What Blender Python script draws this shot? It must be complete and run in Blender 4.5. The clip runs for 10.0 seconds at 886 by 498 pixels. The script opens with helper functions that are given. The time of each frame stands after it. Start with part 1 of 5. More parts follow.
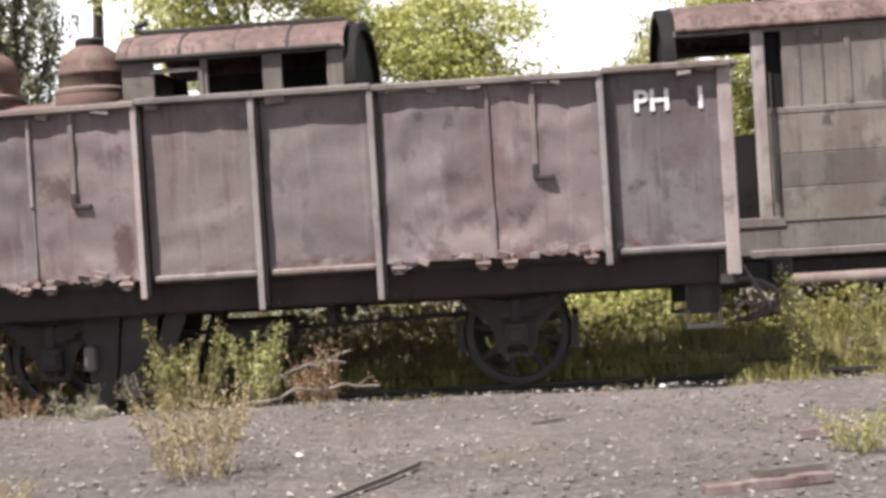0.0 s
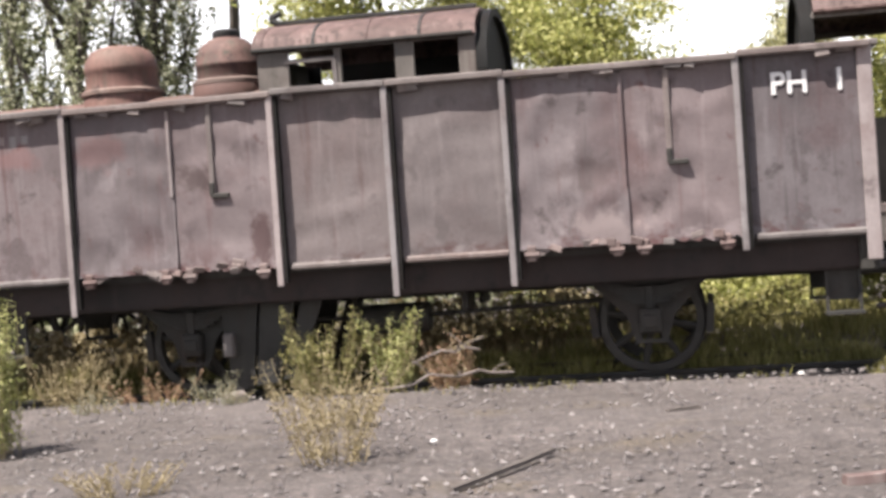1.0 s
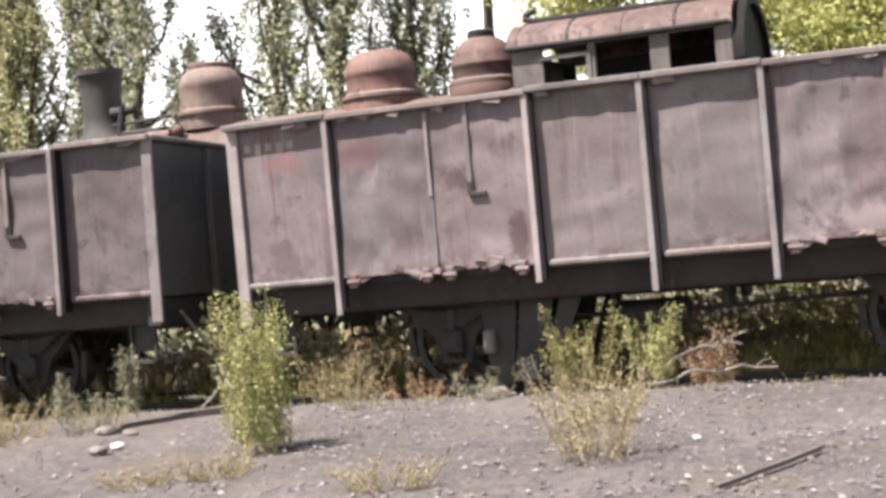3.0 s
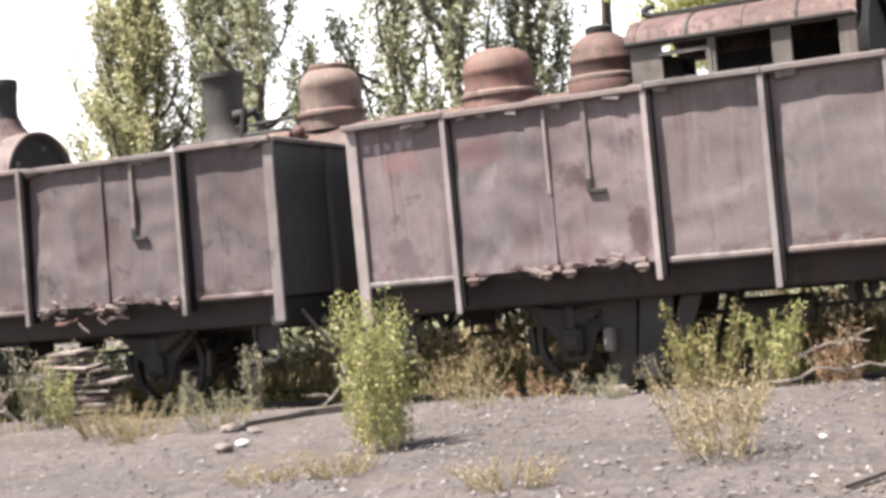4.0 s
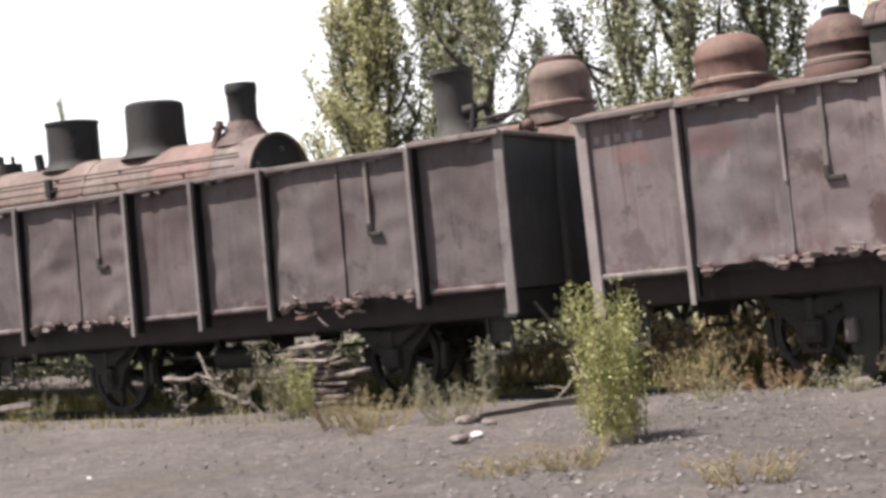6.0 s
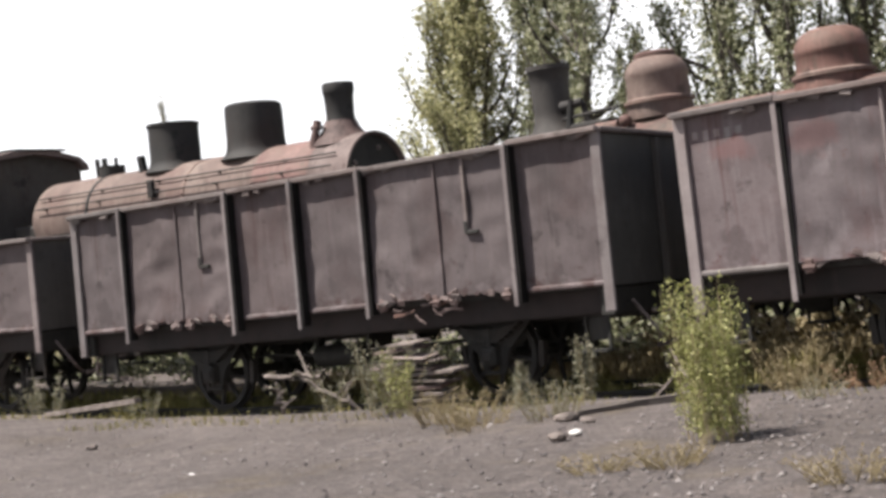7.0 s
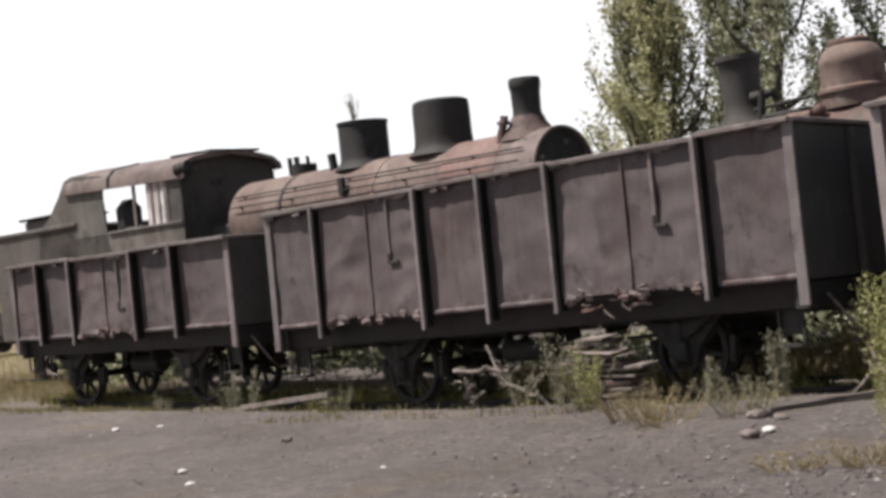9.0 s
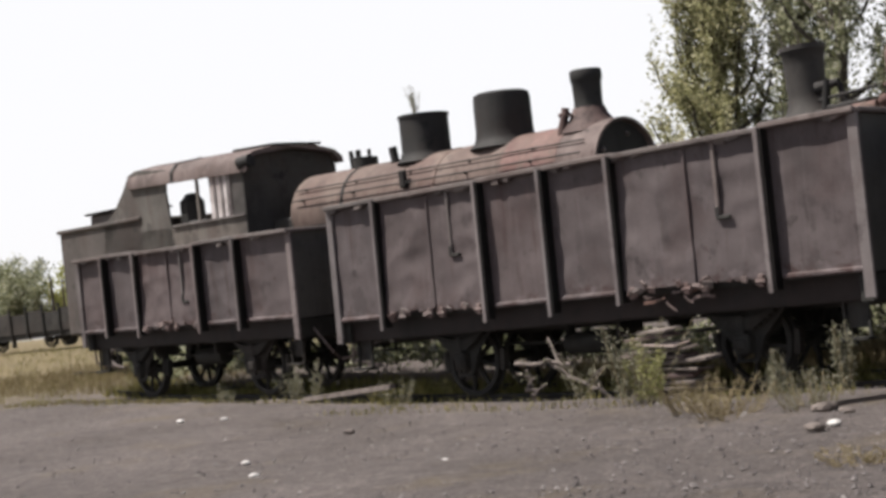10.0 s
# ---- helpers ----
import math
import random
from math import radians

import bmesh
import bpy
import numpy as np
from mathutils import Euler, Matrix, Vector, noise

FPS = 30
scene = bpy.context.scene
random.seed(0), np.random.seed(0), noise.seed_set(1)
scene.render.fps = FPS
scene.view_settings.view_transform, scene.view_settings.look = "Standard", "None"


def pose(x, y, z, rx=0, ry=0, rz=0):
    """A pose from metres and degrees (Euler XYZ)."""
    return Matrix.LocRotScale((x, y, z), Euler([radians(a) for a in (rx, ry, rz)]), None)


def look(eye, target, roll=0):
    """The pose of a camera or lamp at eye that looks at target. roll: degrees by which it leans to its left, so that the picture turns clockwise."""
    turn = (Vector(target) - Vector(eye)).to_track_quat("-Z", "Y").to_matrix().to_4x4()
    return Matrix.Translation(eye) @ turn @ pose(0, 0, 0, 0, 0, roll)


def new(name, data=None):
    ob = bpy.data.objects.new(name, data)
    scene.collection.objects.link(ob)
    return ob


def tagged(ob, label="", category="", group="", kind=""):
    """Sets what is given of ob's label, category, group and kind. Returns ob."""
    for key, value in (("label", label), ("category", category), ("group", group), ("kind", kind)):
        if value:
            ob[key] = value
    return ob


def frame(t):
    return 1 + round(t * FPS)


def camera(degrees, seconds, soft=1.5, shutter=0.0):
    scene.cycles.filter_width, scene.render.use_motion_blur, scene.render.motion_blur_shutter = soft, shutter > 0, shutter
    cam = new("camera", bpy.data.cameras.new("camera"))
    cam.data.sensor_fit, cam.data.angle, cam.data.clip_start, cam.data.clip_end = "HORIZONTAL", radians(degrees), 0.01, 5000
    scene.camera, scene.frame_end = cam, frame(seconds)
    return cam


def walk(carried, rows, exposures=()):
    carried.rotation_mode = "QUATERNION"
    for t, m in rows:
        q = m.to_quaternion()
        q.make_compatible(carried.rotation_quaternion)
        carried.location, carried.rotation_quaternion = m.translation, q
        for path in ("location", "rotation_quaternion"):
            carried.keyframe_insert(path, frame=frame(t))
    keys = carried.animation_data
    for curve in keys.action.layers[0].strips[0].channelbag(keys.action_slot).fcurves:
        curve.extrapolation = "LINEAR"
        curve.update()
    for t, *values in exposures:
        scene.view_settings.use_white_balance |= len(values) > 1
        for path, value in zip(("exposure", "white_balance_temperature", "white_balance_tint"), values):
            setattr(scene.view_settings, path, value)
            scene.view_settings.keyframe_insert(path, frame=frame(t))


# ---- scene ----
# ---------- camera: one standing place, a slow pan to the left ----------
cam = camera(34.0, 10.0, soft=3.5)
EYE = 1.55
ROWS = [
    (0.0, -0.072, -0.863, 3.527), (0.5, 2.542, -0.901, 3.670), (1.0, 5.185, -1.056, 3.914), (1.5, 7.646, -0.899, 4.166),
    (2.0, 10.391, -0.647, 4.558), (2.5, 12.881, -0.547, 4.863), (4.0, 20.086, -0.057, 5.558), (4.5, 22.257, 0.108, 5.839),
    (5.0, 24.909, 0.260, 6.119), (5.5, 27.283, 0.432, 6.227), (7.0, 33.134, 0.931, 6.629), (7.5, 35.422, 1.147, 6.728),
    (8.0, 37.480, 1.319, 6.822), (8.5, 39.123, 1.482, 6.807), (9.0, 40.598, 1.604, 6.861), (9.5, 42.014, 1.660, 6.873),
    (10.0, 43.040, 1.604, 6.938),
]
EXPOSURES = [(0.0, 1.60, 6500, 12), (2.5, 1.84, 6500, 12), (4.2, 2.0, 6500, 12), (5.5, 1.55, 6500, 12), (7.5, 1.12, 6500, 11), (10.0, 0.70, 6500, 11)]
walk(cam, [(t, pose(0, 0, EYE, 90 + pitch, roll, yaw)) for t, yaw, pitch, roll in ROWS], EXPOSURES)

# ---------- sky and sun ----------
SUN = Vector((-0.33, -0.30, 0.87)).normalized()
world = bpy.data.worlds.new("sky")
scene.world = world
world.use_nodes = True
wn, wl = world.node_tree.nodes, world.node_tree.links
bg = wn["Background"]
sky = wn.new("ShaderNodeTexSky")
sky.sky_type = "NISHITA"
sky.sun_disc = False
sky.sun_elevation = math.asin(SUN.z)
sky.sun_rotation = math.atan2(SUN.x, SUN.y)
sky.air_density, sky.dust_density, sky.ozone_density = 1.0, 2.5, 1.0
# hazy bright horizon that fades to a deeper zenith
geo = wn.new("ShaderNodeTexCoord")
sep = wn.new("ShaderNodeSeparateXYZ")
wl.new(geo.outputs["Generated"], sep.inputs[0])
fall = wn.new("ShaderNodeMapRange")
fall.interpolation_type = "SMOOTHSTEP"
fall.inputs["From Min"].default_value, fall.inputs["From Max"].default_value = 0.27, 0.45
fall.inputs["To Min"].default_value, fall.inputs["To Max"].default_value = 0.9, 0.0
wl.new(sep.outputs["Z"], fall.inputs["Value"])
hazy = wn.new("ShaderNodeMix")
hazy.data_type = "RGBA"
hazy.inputs["B"].default_value = (13.0, 13.0, 13.2, 1)
wl.new(fall.outputs["Result"], hazy.inputs["Factor"])
wl.new(sky.outputs[0], hazy.inputs["A"])
wl.new(hazy.outputs["Result"], bg.inputs[0])
bg.inputs[1].default_value = 0.05
lamp = new("sun", bpy.data.lights.new("sun", "SUN"))
lamp.data.energy, lamp.data.angle, lamp.data.color = 5.0, radians(0.6), (1.0, 0.95, 0.88)
lamp.matrix_world = look(SUN * 50, (0, 0, 0))


# ---------- materials ----------
def ramp(nt, src, stops):
    r = nt.nodes.new("ShaderNodeValToRGB")
    while len(r.color_ramp.elements) < len(stops):
        r.color_ramp.elements.new(0.5)
    for e, (p, c) in zip(r.color_ramp.elements, stops):
        e.position, e.color = p, (*c, 1)
    nt.links.new(src, r.inputs[0])
    return r.outputs[0]


def mixed(nt, a, b, fac, how="MIX"):
    m = nt.nodes.new("ShaderNodeMix")
    m.data_type, m.blend_type = "RGBA", how
    for key, v in (("A", a), ("B", b)):
        if isinstance(v, tuple):
            m.inputs[key].default_value = (*v, 1)
        else:
            nt.links.new(v, m.inputs[key])
    if isinstance(fac, float):
        m.inputs["Factor"].default_value = fac
    else:
        nt.links.new(fac, m.inputs["Factor"])
    return m.outputs["Result"]


def noisy(nt, scale, detail=4.0, stretch=(1, 1, 1), rough=0.55):
    tc = nt.nodes.new("ShaderNodeTexCoord")
    mp = nt.nodes.new("ShaderNodeMapping")
    mp.inputs["Scale"].default_value = stretch
    n = nt.nodes.new("ShaderNodeTexNoise")
    n.inputs["Scale"].default_value, n.inputs["Detail"].default_value, n.inputs["Roughness"].default_value = scale, detail, rough
    nt.links.new(tc.outputs["Object"], mp.inputs[0])
    nt.links.new(mp.outputs[0], n.inputs["Vector"])
    return n.outputs["Fac"]


def clamp_step(nt, src, lo, hi):
    m = nt.nodes.new("ShaderNodeMapRange")
    m.inputs["From Min"].default_value, m.inputs["From Max"].default_value = lo, hi
    nt.links.new(src, m.inputs["Value"])
    return m.outputs["Result"]


def base_mat(name, rough=0.8, metal=0.0):
    m = bpy.data.materials.new(name)
    m.use_nodes = True
    b = m.node_tree.nodes["Principled BSDF"]
    b.inputs["Roughness"].default_value, b.inputs["Metallic"].default_value = rough, metal
    return m, m.node_tree, b


def bump(nt, b, src, strength, dist=0.02):
    u = nt.nodes.new("ShaderNodeBump")
    u.inputs["Strength"].default_value, u.inputs["Distance"].default_value = strength, dist
    nt.links.new(src, u.inputs["Height"])
    nt.links.new(u.outputs[0], b.inputs["Normal"])


def steel(name, light, mid, dark, rust, amount=0.55, rough=0.75, streak=True, deep=0.36, cloud=1.0, blush=0.55, foot=None, spec=0.36, stains=()):
    """Weathered painted steel: blotches, stains with firm edges, running streaks, rust, and scraped paint near the height foot."""
    m, nt, b = base_mat(name, rough, 0.0)
    light, mid, dark, rust = [tuple(v * deep for v in c) for c in (light, mid, dark, rust)]
    col = ramp(nt, noisy(nt, 1.1, 5, rough=0.5), [(0.47 - 0.2 / cloud, dark), (0.47, mid), (0.47 + 0.28 / cloud, light)])
    patch = noisy(nt, 0.8, 6, rough=0.6)
    col = mixed(nt, col, tuple(blush * a + (1 - blush) * c for a, c in zip(rust, mid)), clamp_step(nt, patch, 0.5, 0.66))
    # stains and worn places with firm outlines
    col = mixed(nt, col, tuple(0.45 * a + 0.55 * c for a, c in zip(dark, mid)), clamp_step(nt, noisy(nt, 1.55, 8, (1.25, 1.25, 0.9), 0.6), 0.575, 0.625))
    col = mixed(nt, col, tuple(0.5 * a + 0.5 * c for a, c in zip(light, mid)), clamp_step(nt, noisy(nt, 1.9, 8, (1.1, 1.1, 0.7), 0.58), 0.565, 0.64))
    if streak:
        run = noisy(nt, 5.0, 5, (1.6, 1.6, 0.12))
        col = mixed(nt, col, rust, clamp_step(nt, run, amount + 0.02, amount + 0.2))
        wash = noisy(nt, 4.2, 6, (2.2, 2.2, 0.16), 0.6)
        col = mixed(nt, col, light, clamp_step(nt, wash, 0.56, 0.82))
        drip = noisy(nt, 6.4, 6, (2.0, 2.0, 0.1), 0.6)
        col = mixed(nt, col, dark, clamp_step(nt, drip, 0.6, 0.86))
    spots = noisy(nt, 5.5, 8, rough=0.68)
    col = mixed(nt, col, rust, clamp_step(nt, spots, amount + 0.05, amount + 0.13))
    scuff = noisy(nt, 2.6, 9, rough=0.66)
    col = mixed(nt, col, tuple(v * 0.95 for v in dark), clamp_step(nt, scuff, 0.6, 0.6 + 0.07 / cloud))
    peel = noisy(nt, 8, 9, rough=0.7)
    col = mixed(nt, col, ramp(nt, peel, [(0.34, (0.7, 0.66, 0.65)), (0.42, (1.0, 1.0, 1.0)), (0.58, (1.0, 1.0, 1.0)), (0.66, (1.22, 1.2, 1.19))]), 0.55, "MULTIPLY")
    fine = noisy(nt, 26, 5)
    col = mixed(nt, col, ramp(nt, fine, [(0.3, (0.8, 0.79, 0.78)), (0.7, (1.1, 1.1, 1.1))]), 0.4, "MULTIPLY")
    if foot is not None:
        # paint knocked off and rust along the lower edge
        tc = nt.nodes.new("ShaderNodeTexCoord")
        sp = nt.nodes.new("ShaderNodeSeparateXYZ")
        nt.links.new(tc.outputs["Object"], sp.inputs[0])
        near = clamp_step(nt, sp.outputs["Z"], foot + 0.42, foot)
        for scale, tone, lo in ((3.1, tuple(v * 1.08 for v in light), 0.74), (4.3, rust, 0.74)):
            mul = nt.nodes.new("ShaderNodeMath")
            mul.operation = "MULTIPLY_ADD"
            mul.inputs[1].default_value = 0.3
            nt.links.new(near, mul.inputs[0])
            nt.links.new(noisy(nt, scale, 8, (1, 1, 1.4), 0.65), mul.inputs[2])
            col = mixed(nt, col, tone, clamp_step(nt, mul.outputs[0], lo, lo + 0.13))
    for x, z, rx, rz, tone, full in stains:
        tc = nt.nodes.new("ShaderNodeTexCoord")
        mp = nt.nodes.new("ShaderNodeMapping")
        mp.inputs["Location"].default_value = (-x / rx, 0, -z / rz)
        mp.inputs["Scale"].default_value = (1 / rx, 0, 1 / rz)
        nt.links.new(tc.outputs["Object"], mp.inputs[0])
        ln = nt.nodes.new("ShaderNodeVectorMath")
        ln.operation = "LENGTH"
        nt.links.new(mp.outputs[0], ln.inputs[0])
        rag = nt.nodes.new("ShaderNodeMath")
        rag.operation = "MULTIPLY_ADD"
        rag.inputs[1].default_value = 3.2
        nt.links.new(noisy(nt, 4.5, 8, rough=0.65), rag.inputs[0])
        nt.links.new(ln.outputs["Value"], rag.inputs[2])
        soft = clamp_step(nt, rag.outputs[0], 2.7, 2.1)
        part_of = nt.nodes.new("ShaderNodeMath")
        part_of.operation = "MULTIPLY"
        part_of.inputs[1].default_value = full
        nt.links.new(soft, part_of.inputs[0])
        col = mixed(nt, col, tone, part_of.outputs[0])
    info = nt.nodes.new("ShaderNodeObjectInfo")
    col = mixed(nt, col, ramp(nt, info.outputs["Random"], [(0.0, (0.84, 0.86, 0.88)), (0.5, (1.0, 0.97, 0.97)), (1.0, (1.12, 1.05, 1.04))]), 1.0, "MULTIPLY")
    nt.links.new(col, b.inputs["Base Color"])
    b.inputs["Specular IOR Level"].default_value = spec
    bump(nt, b, fine, 0.25, 0.008)
    return m


RUST_SPOTS = ((-2.05, 2.17, 0.26, 0.14, (0.035, 0.023, 0.022), 0.75), (-1.37, 1.5, 0.13, 0.34, (0.04, 0.02, 0.02), 0.8), (-3.05, 2.5, 0.34, 0.22, (0.125, 0.07, 0.068), 0.6),
              (1.95, 1.95, 0.34, 0.2, (0.05, 0.035, 0.034), 0.5), (2.1, 1.36, 0.34, 0.22, (0.2, 0.165, 0.16), 0.6), (-0.5, 2.15, 0.1, 0.12, (0.05, 0.037, 0.036), 0.6), (-4.0, 2.5, 0.3, 0.14, (0.13, 0.07, 0.068), 0.6))
M_SIDE = steel("faded_mauve_wagon_paint", (0.453, 0.393, 0.400), (0.305, 0.252, 0.258), (0.153, 0.120, 0.121), (0.215, 0.118, 0.117), 0.57, cloud=0.75, blush=0.6, deep=0.33, foot=1.2, stains=RUST_SPOTS)
M_SIDE_COOL = steel("faded_stone_grey_wagon_paint", (0.424, 0.378, 0.378), (0.300, 0.262, 0.261), (0.163, 0.138, 0.136), (0.197, 0.125, 0.120), 0.6, cloud=0.55, blush=0.3, deep=0.33, foot=1.2)
M_SIDE_GREY = steel("faded_grey_wagon_paint", (0.320, 0.268, 0.270), (0.222, 0.181, 0.182), (0.126, 0.100, 0.099), (0.148, 0.090, 0.085), 0.58, cloud=0.8, deep=0.33, foot=1.2)
# Darker than the sides: shade on the wagon ends put into the colour.
M_END = steel("shade_darkened_end_sheet", (0.24, 0.232, 0.215), (0.165, 0.16, 0.148), (0.105, 0.1, 0.094), (0.12, 0.09, 0.078), 0.62, cloud=0.7)
M_RAIL = steel("worn_grey_steel", (0.42, 0.37, 0.35), (0.31, 0.265, 0.25), (0.2, 0.165, 0.155), (0.17, 0.10, 0.085), 0.6)
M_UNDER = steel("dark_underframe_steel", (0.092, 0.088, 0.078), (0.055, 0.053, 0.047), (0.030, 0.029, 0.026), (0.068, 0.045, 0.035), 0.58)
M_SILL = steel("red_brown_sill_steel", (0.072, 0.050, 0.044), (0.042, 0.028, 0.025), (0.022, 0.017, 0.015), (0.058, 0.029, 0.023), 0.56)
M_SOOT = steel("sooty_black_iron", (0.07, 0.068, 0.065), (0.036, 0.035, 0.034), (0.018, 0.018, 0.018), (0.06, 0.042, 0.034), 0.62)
# Black standing in for shade on post webs, roof ends and the cab doorway.
M_BLACK = steel("shade_and_grime_black", (0.05, 0.048, 0.047), (0.03, 0.029, 0.028), (0.015, 0.015, 0.015), (0.04, 0.03, 0.026), 0.64, spec=0.08)
M_STACK = steel("dusty_grey_black_iron", (0.17, 0.16, 0.15), (0.10, 0.095, 0.088), (0.045, 0.042, 0.04), (0.12, 0.08, 0.065), 0.6)
M_BOILER = steel("dusty_pink_boiler_plate", (0.52, 0.41, 0.35), (0.37, 0.262, 0.222), (0.19, 0.135, 0.115), (0.26, 0.14, 0.12), 0.56)
M_OXIDE = steel("red_oxide_boiler_plate", (0.45, 0.275, 0.225), (0.27, 0.145, 0.12), (0.125, 0.075, 0.064), (0.19, 0.165, 0.125), 0.53)
M_RED = steel("faded_red_boiler_paint", (0.5, 0.33, 0.3), (0.34, 0.19, 0.17), (0.18, 0.105, 0.094), (0.3, 0.235, 0.2), 0.53)
M_ROOF = steel("rusted_red_roof_sheet", (0.44, 0.325, 0.295), (0.25, 0.162, 0.148), (0.1, 0.064, 0.057), (0.095, 0.056, 0.048), 0.49, cloud=0.8)
M_CAB = steel("bleached_grey_cab_sheet", (0.52, 0.48, 0.43), (0.35, 0.315, 0.282), (0.17, 0.15, 0.135), (0.25, 0.17, 0.15), 0.56, deep=0.285)
M_TENDER = steel("grey_tender_sheet", (0.29, 0.262, 0.245), (0.20, 0.178, 0.166), (0.11, 0.098, 0.09), (0.15, 0.10, 0.08), 0.62)
M_ROOF_DULL = steel("dull_mauve_roof_sheet", (0.48, 0.39, 0.365), (0.31, 0.238, 0.22), (0.14, 0.105, 0.096), (0.14, 0.085, 0.075), 0.58)
# Near-white tone carries the sunlight on the cab shutter.
M_SHUTTER = steel("sunlit_pale_shutter", (0.95, 0.93, 0.93), (0.8, 0.77, 0.77), (0.5, 0.46, 0.45), (0.36, 0.30, 0.28), 0.64, deep=0.6)
M_PAINT_WHITE = steel("flaked_white_lettering", (0.85, 0.84, 0.82), (0.78, 0.76, 0.74), (0.55, 0.5, 0.48), (0.36, 0.29, 0.28), 0.64, deep=0.85)
M_PALE = steel("pale_scuffed_steel", (0.591, 0.540, 0.533), (0.453, 0.400, 0.392), (0.295, 0.250, 0.246), (0.256, 0.160, 0.146), 0.6, deep=0.42)
M_POST_GREY = steel("dull_grey_post_steel", (0.492, 0.440, 0.434), (0.364, 0.315, 0.308), (0.217, 0.180, 0.178), (0.197, 0.125, 0.110), 0.6, deep=0.38)
M_BOLD_RUST = steel("bare_flaking_rust", (0.46, 0.37, 0.345), (0.28, 0.195, 0.178), (0.14, 0.09, 0.08), (0.42, 0.36, 0.34), 0.55)


def ground_mat():
    m, nt, b = base_mat("cinder_gravel_ground", 0.95)
    col = ramp(nt, noisy(nt, 0.45, 6), [(0.3, (0.069, 0.056, 0.050)), (0.5, (0.094, 0.078, 0.073)), (0.72, (0.128, 0.107, 0.100))])
    mid = noisy(nt, 5.0, 8, rough=0.72)
    col = mixed(nt, col, ramp(nt, mid, [(0.32, (0.62, 0.60, 0.60)), (0.5, (1.0, 1.0, 1.0)), (0.68, (1.5, 1.48, 1.46))]), 0.85, "MULTIPLY")
    grit = noisy(nt, 24, 8, rough=0.75)
    col = mixed(nt, col, ramp(nt, grit, [(0.32, (0.45, 0.44, 0.43)), (0.52, (1.0, 1.0, 1.0)), (0.68, (1.9, 1.87, 1.85))]), 0.9, "MULTIPLY")
    dry = noisy(nt, 0.8, 5)
    col = mixed(nt, col, (0.115, 0.088, 0.056), clamp_step(nt, dry, 0.56, 0.80))
    tc = nt.nodes.new("ShaderNodeTexCoord")
    sp = nt.nodes.new("ShaderNodeSeparateXYZ")
    nt.links.new(tc.outputs["Object"], sp.inputs[0])
    far = clamp_step(nt, sp.outputs["X"], -24.0, -33.0)
    col = mixed(nt, col, ramp(nt, noisy(nt, 1.7, 6), [(0.3, (0.075, 0.058, 0.028)), (0.7, (0.19, 0.145, 0.07))]), far)
    nt.links.new(col, b.inputs["Base Color"])
    bump(nt, b, grit, 0.9, 0.05)
    return m


def leaf_mat(name, stops, thin=0.35):
    m, nt, b = base_mat(name, 0.6)
    geo = nt.nodes.new("ShaderNodeNewGeometry")
    col = ramp(nt, geo.outputs["Random Per Island"], stops)
    nt.links.new(col, b.inputs["Base Color"])
    b.inputs["Specular IOR Level"].default_value = 0.25
    tr = nt.nodes.new("ShaderNodeBsdfTranslucent")
    nt.links.new(col, tr.inputs["Color"])
    mx = nt.nodes.new("ShaderNodeMixShader")
    mx.inputs[0].default_value = thin
    nt.links.new(b.outputs[0], mx.inputs[1])
    nt.links.new(tr.outputs[0], mx.inputs[2])
    nt.links.new(mx.outputs[0], nt.nodes["Material Output"].inputs["Surface"])
    return m


def plain(name, lo, hi, scale=9.0, rough=0.85, stretch=(1, 1, 1)):
    m, nt, b = base_mat(name, rough)
    n = noisy(nt, scale, 6, stretch)
    nt.links.new(ramp(nt, n, [(0.3, lo), (0.7, hi)]), b.inputs["Base Color"])
    bump(nt, b, n, 0.4, 0.01)
    return m


M_GROUND = ground_mat()
M_STONE = leaf_mat("gravel_stone", [(0.0, (0.040, 0.034, 0.033)), (0.5, (0.086, 0.075, 0.073)), (0.88, (0.135, 0.12, 0.115)), (1.0, (0.22, 0.20, 0.19))], 0.0)
M_WOOD = plain("weathered_grey_timber", (0.034, 0.027, 0.023), (0.101, 0.084, 0.074), 6, 0.9, (0.4, 6, 6))
M_BARK = plain("grey_brown_bark", (0.037, 0.030, 0.026), (0.087, 0.074, 0.060), 7, 0.95, (3, 3, 0.6))
M_STEM = plain("dry_weed_stem", (0.175, 0.134, 0.074), (0.282, 0.228, 0.134), 20)
M_WHITE_ROCK = plain("pale_limestone", (0.369, 0.355, 0.335), (0.537, 0.523, 0.503), 12)
M_PALE_BOARD = plain("sun_bleached_board", (0.15, 0.115, 0.1), (0.33, 0.27, 0.245), 5, 0.9, (0.5, 5, 5))
M_RUBBLE = plain("dusty_rubble", (0.067, 0.053, 0.047), (0.181, 0.151, 0.134), 8)
M_LEAF_LIGHT = leaf_mat("sunlit_yellow_green_leaf", [(0.0, (0.15, 0.165, 0.045)), (0.5, (0.33, 0.335, 0.105)), (1.0, (0.52, 0.50, 0.24))], 0.45)
M_LEAF_DARK = leaf_mat("olive_green_leaf", [(0.0, (0.085, 0.096, 0.05)), (0.5, (0.23, 0.24, 0.135)), (0.8, (0.4, 0.4, 0.275)), (1.0, (0.58, 0.57, 0.46))], 0.45)
M_LEAF_PALE = leaf_mat("pale_poplar_leaf", [(0.0, (0.16, 0.16, 0.078)), (0.5, (0.32, 0.315, 0.165)), (1.0, (0.52, 0.49, 0.31))], 0.45)
M_WEED = leaf_mat("green_weed_leaf", [(0.0, (0.10, 0.112, 0.032)), (0.5, (0.25, 0.255, 0.085)), (1.0, (0.47, 0.46, 0.23))], 0.4)
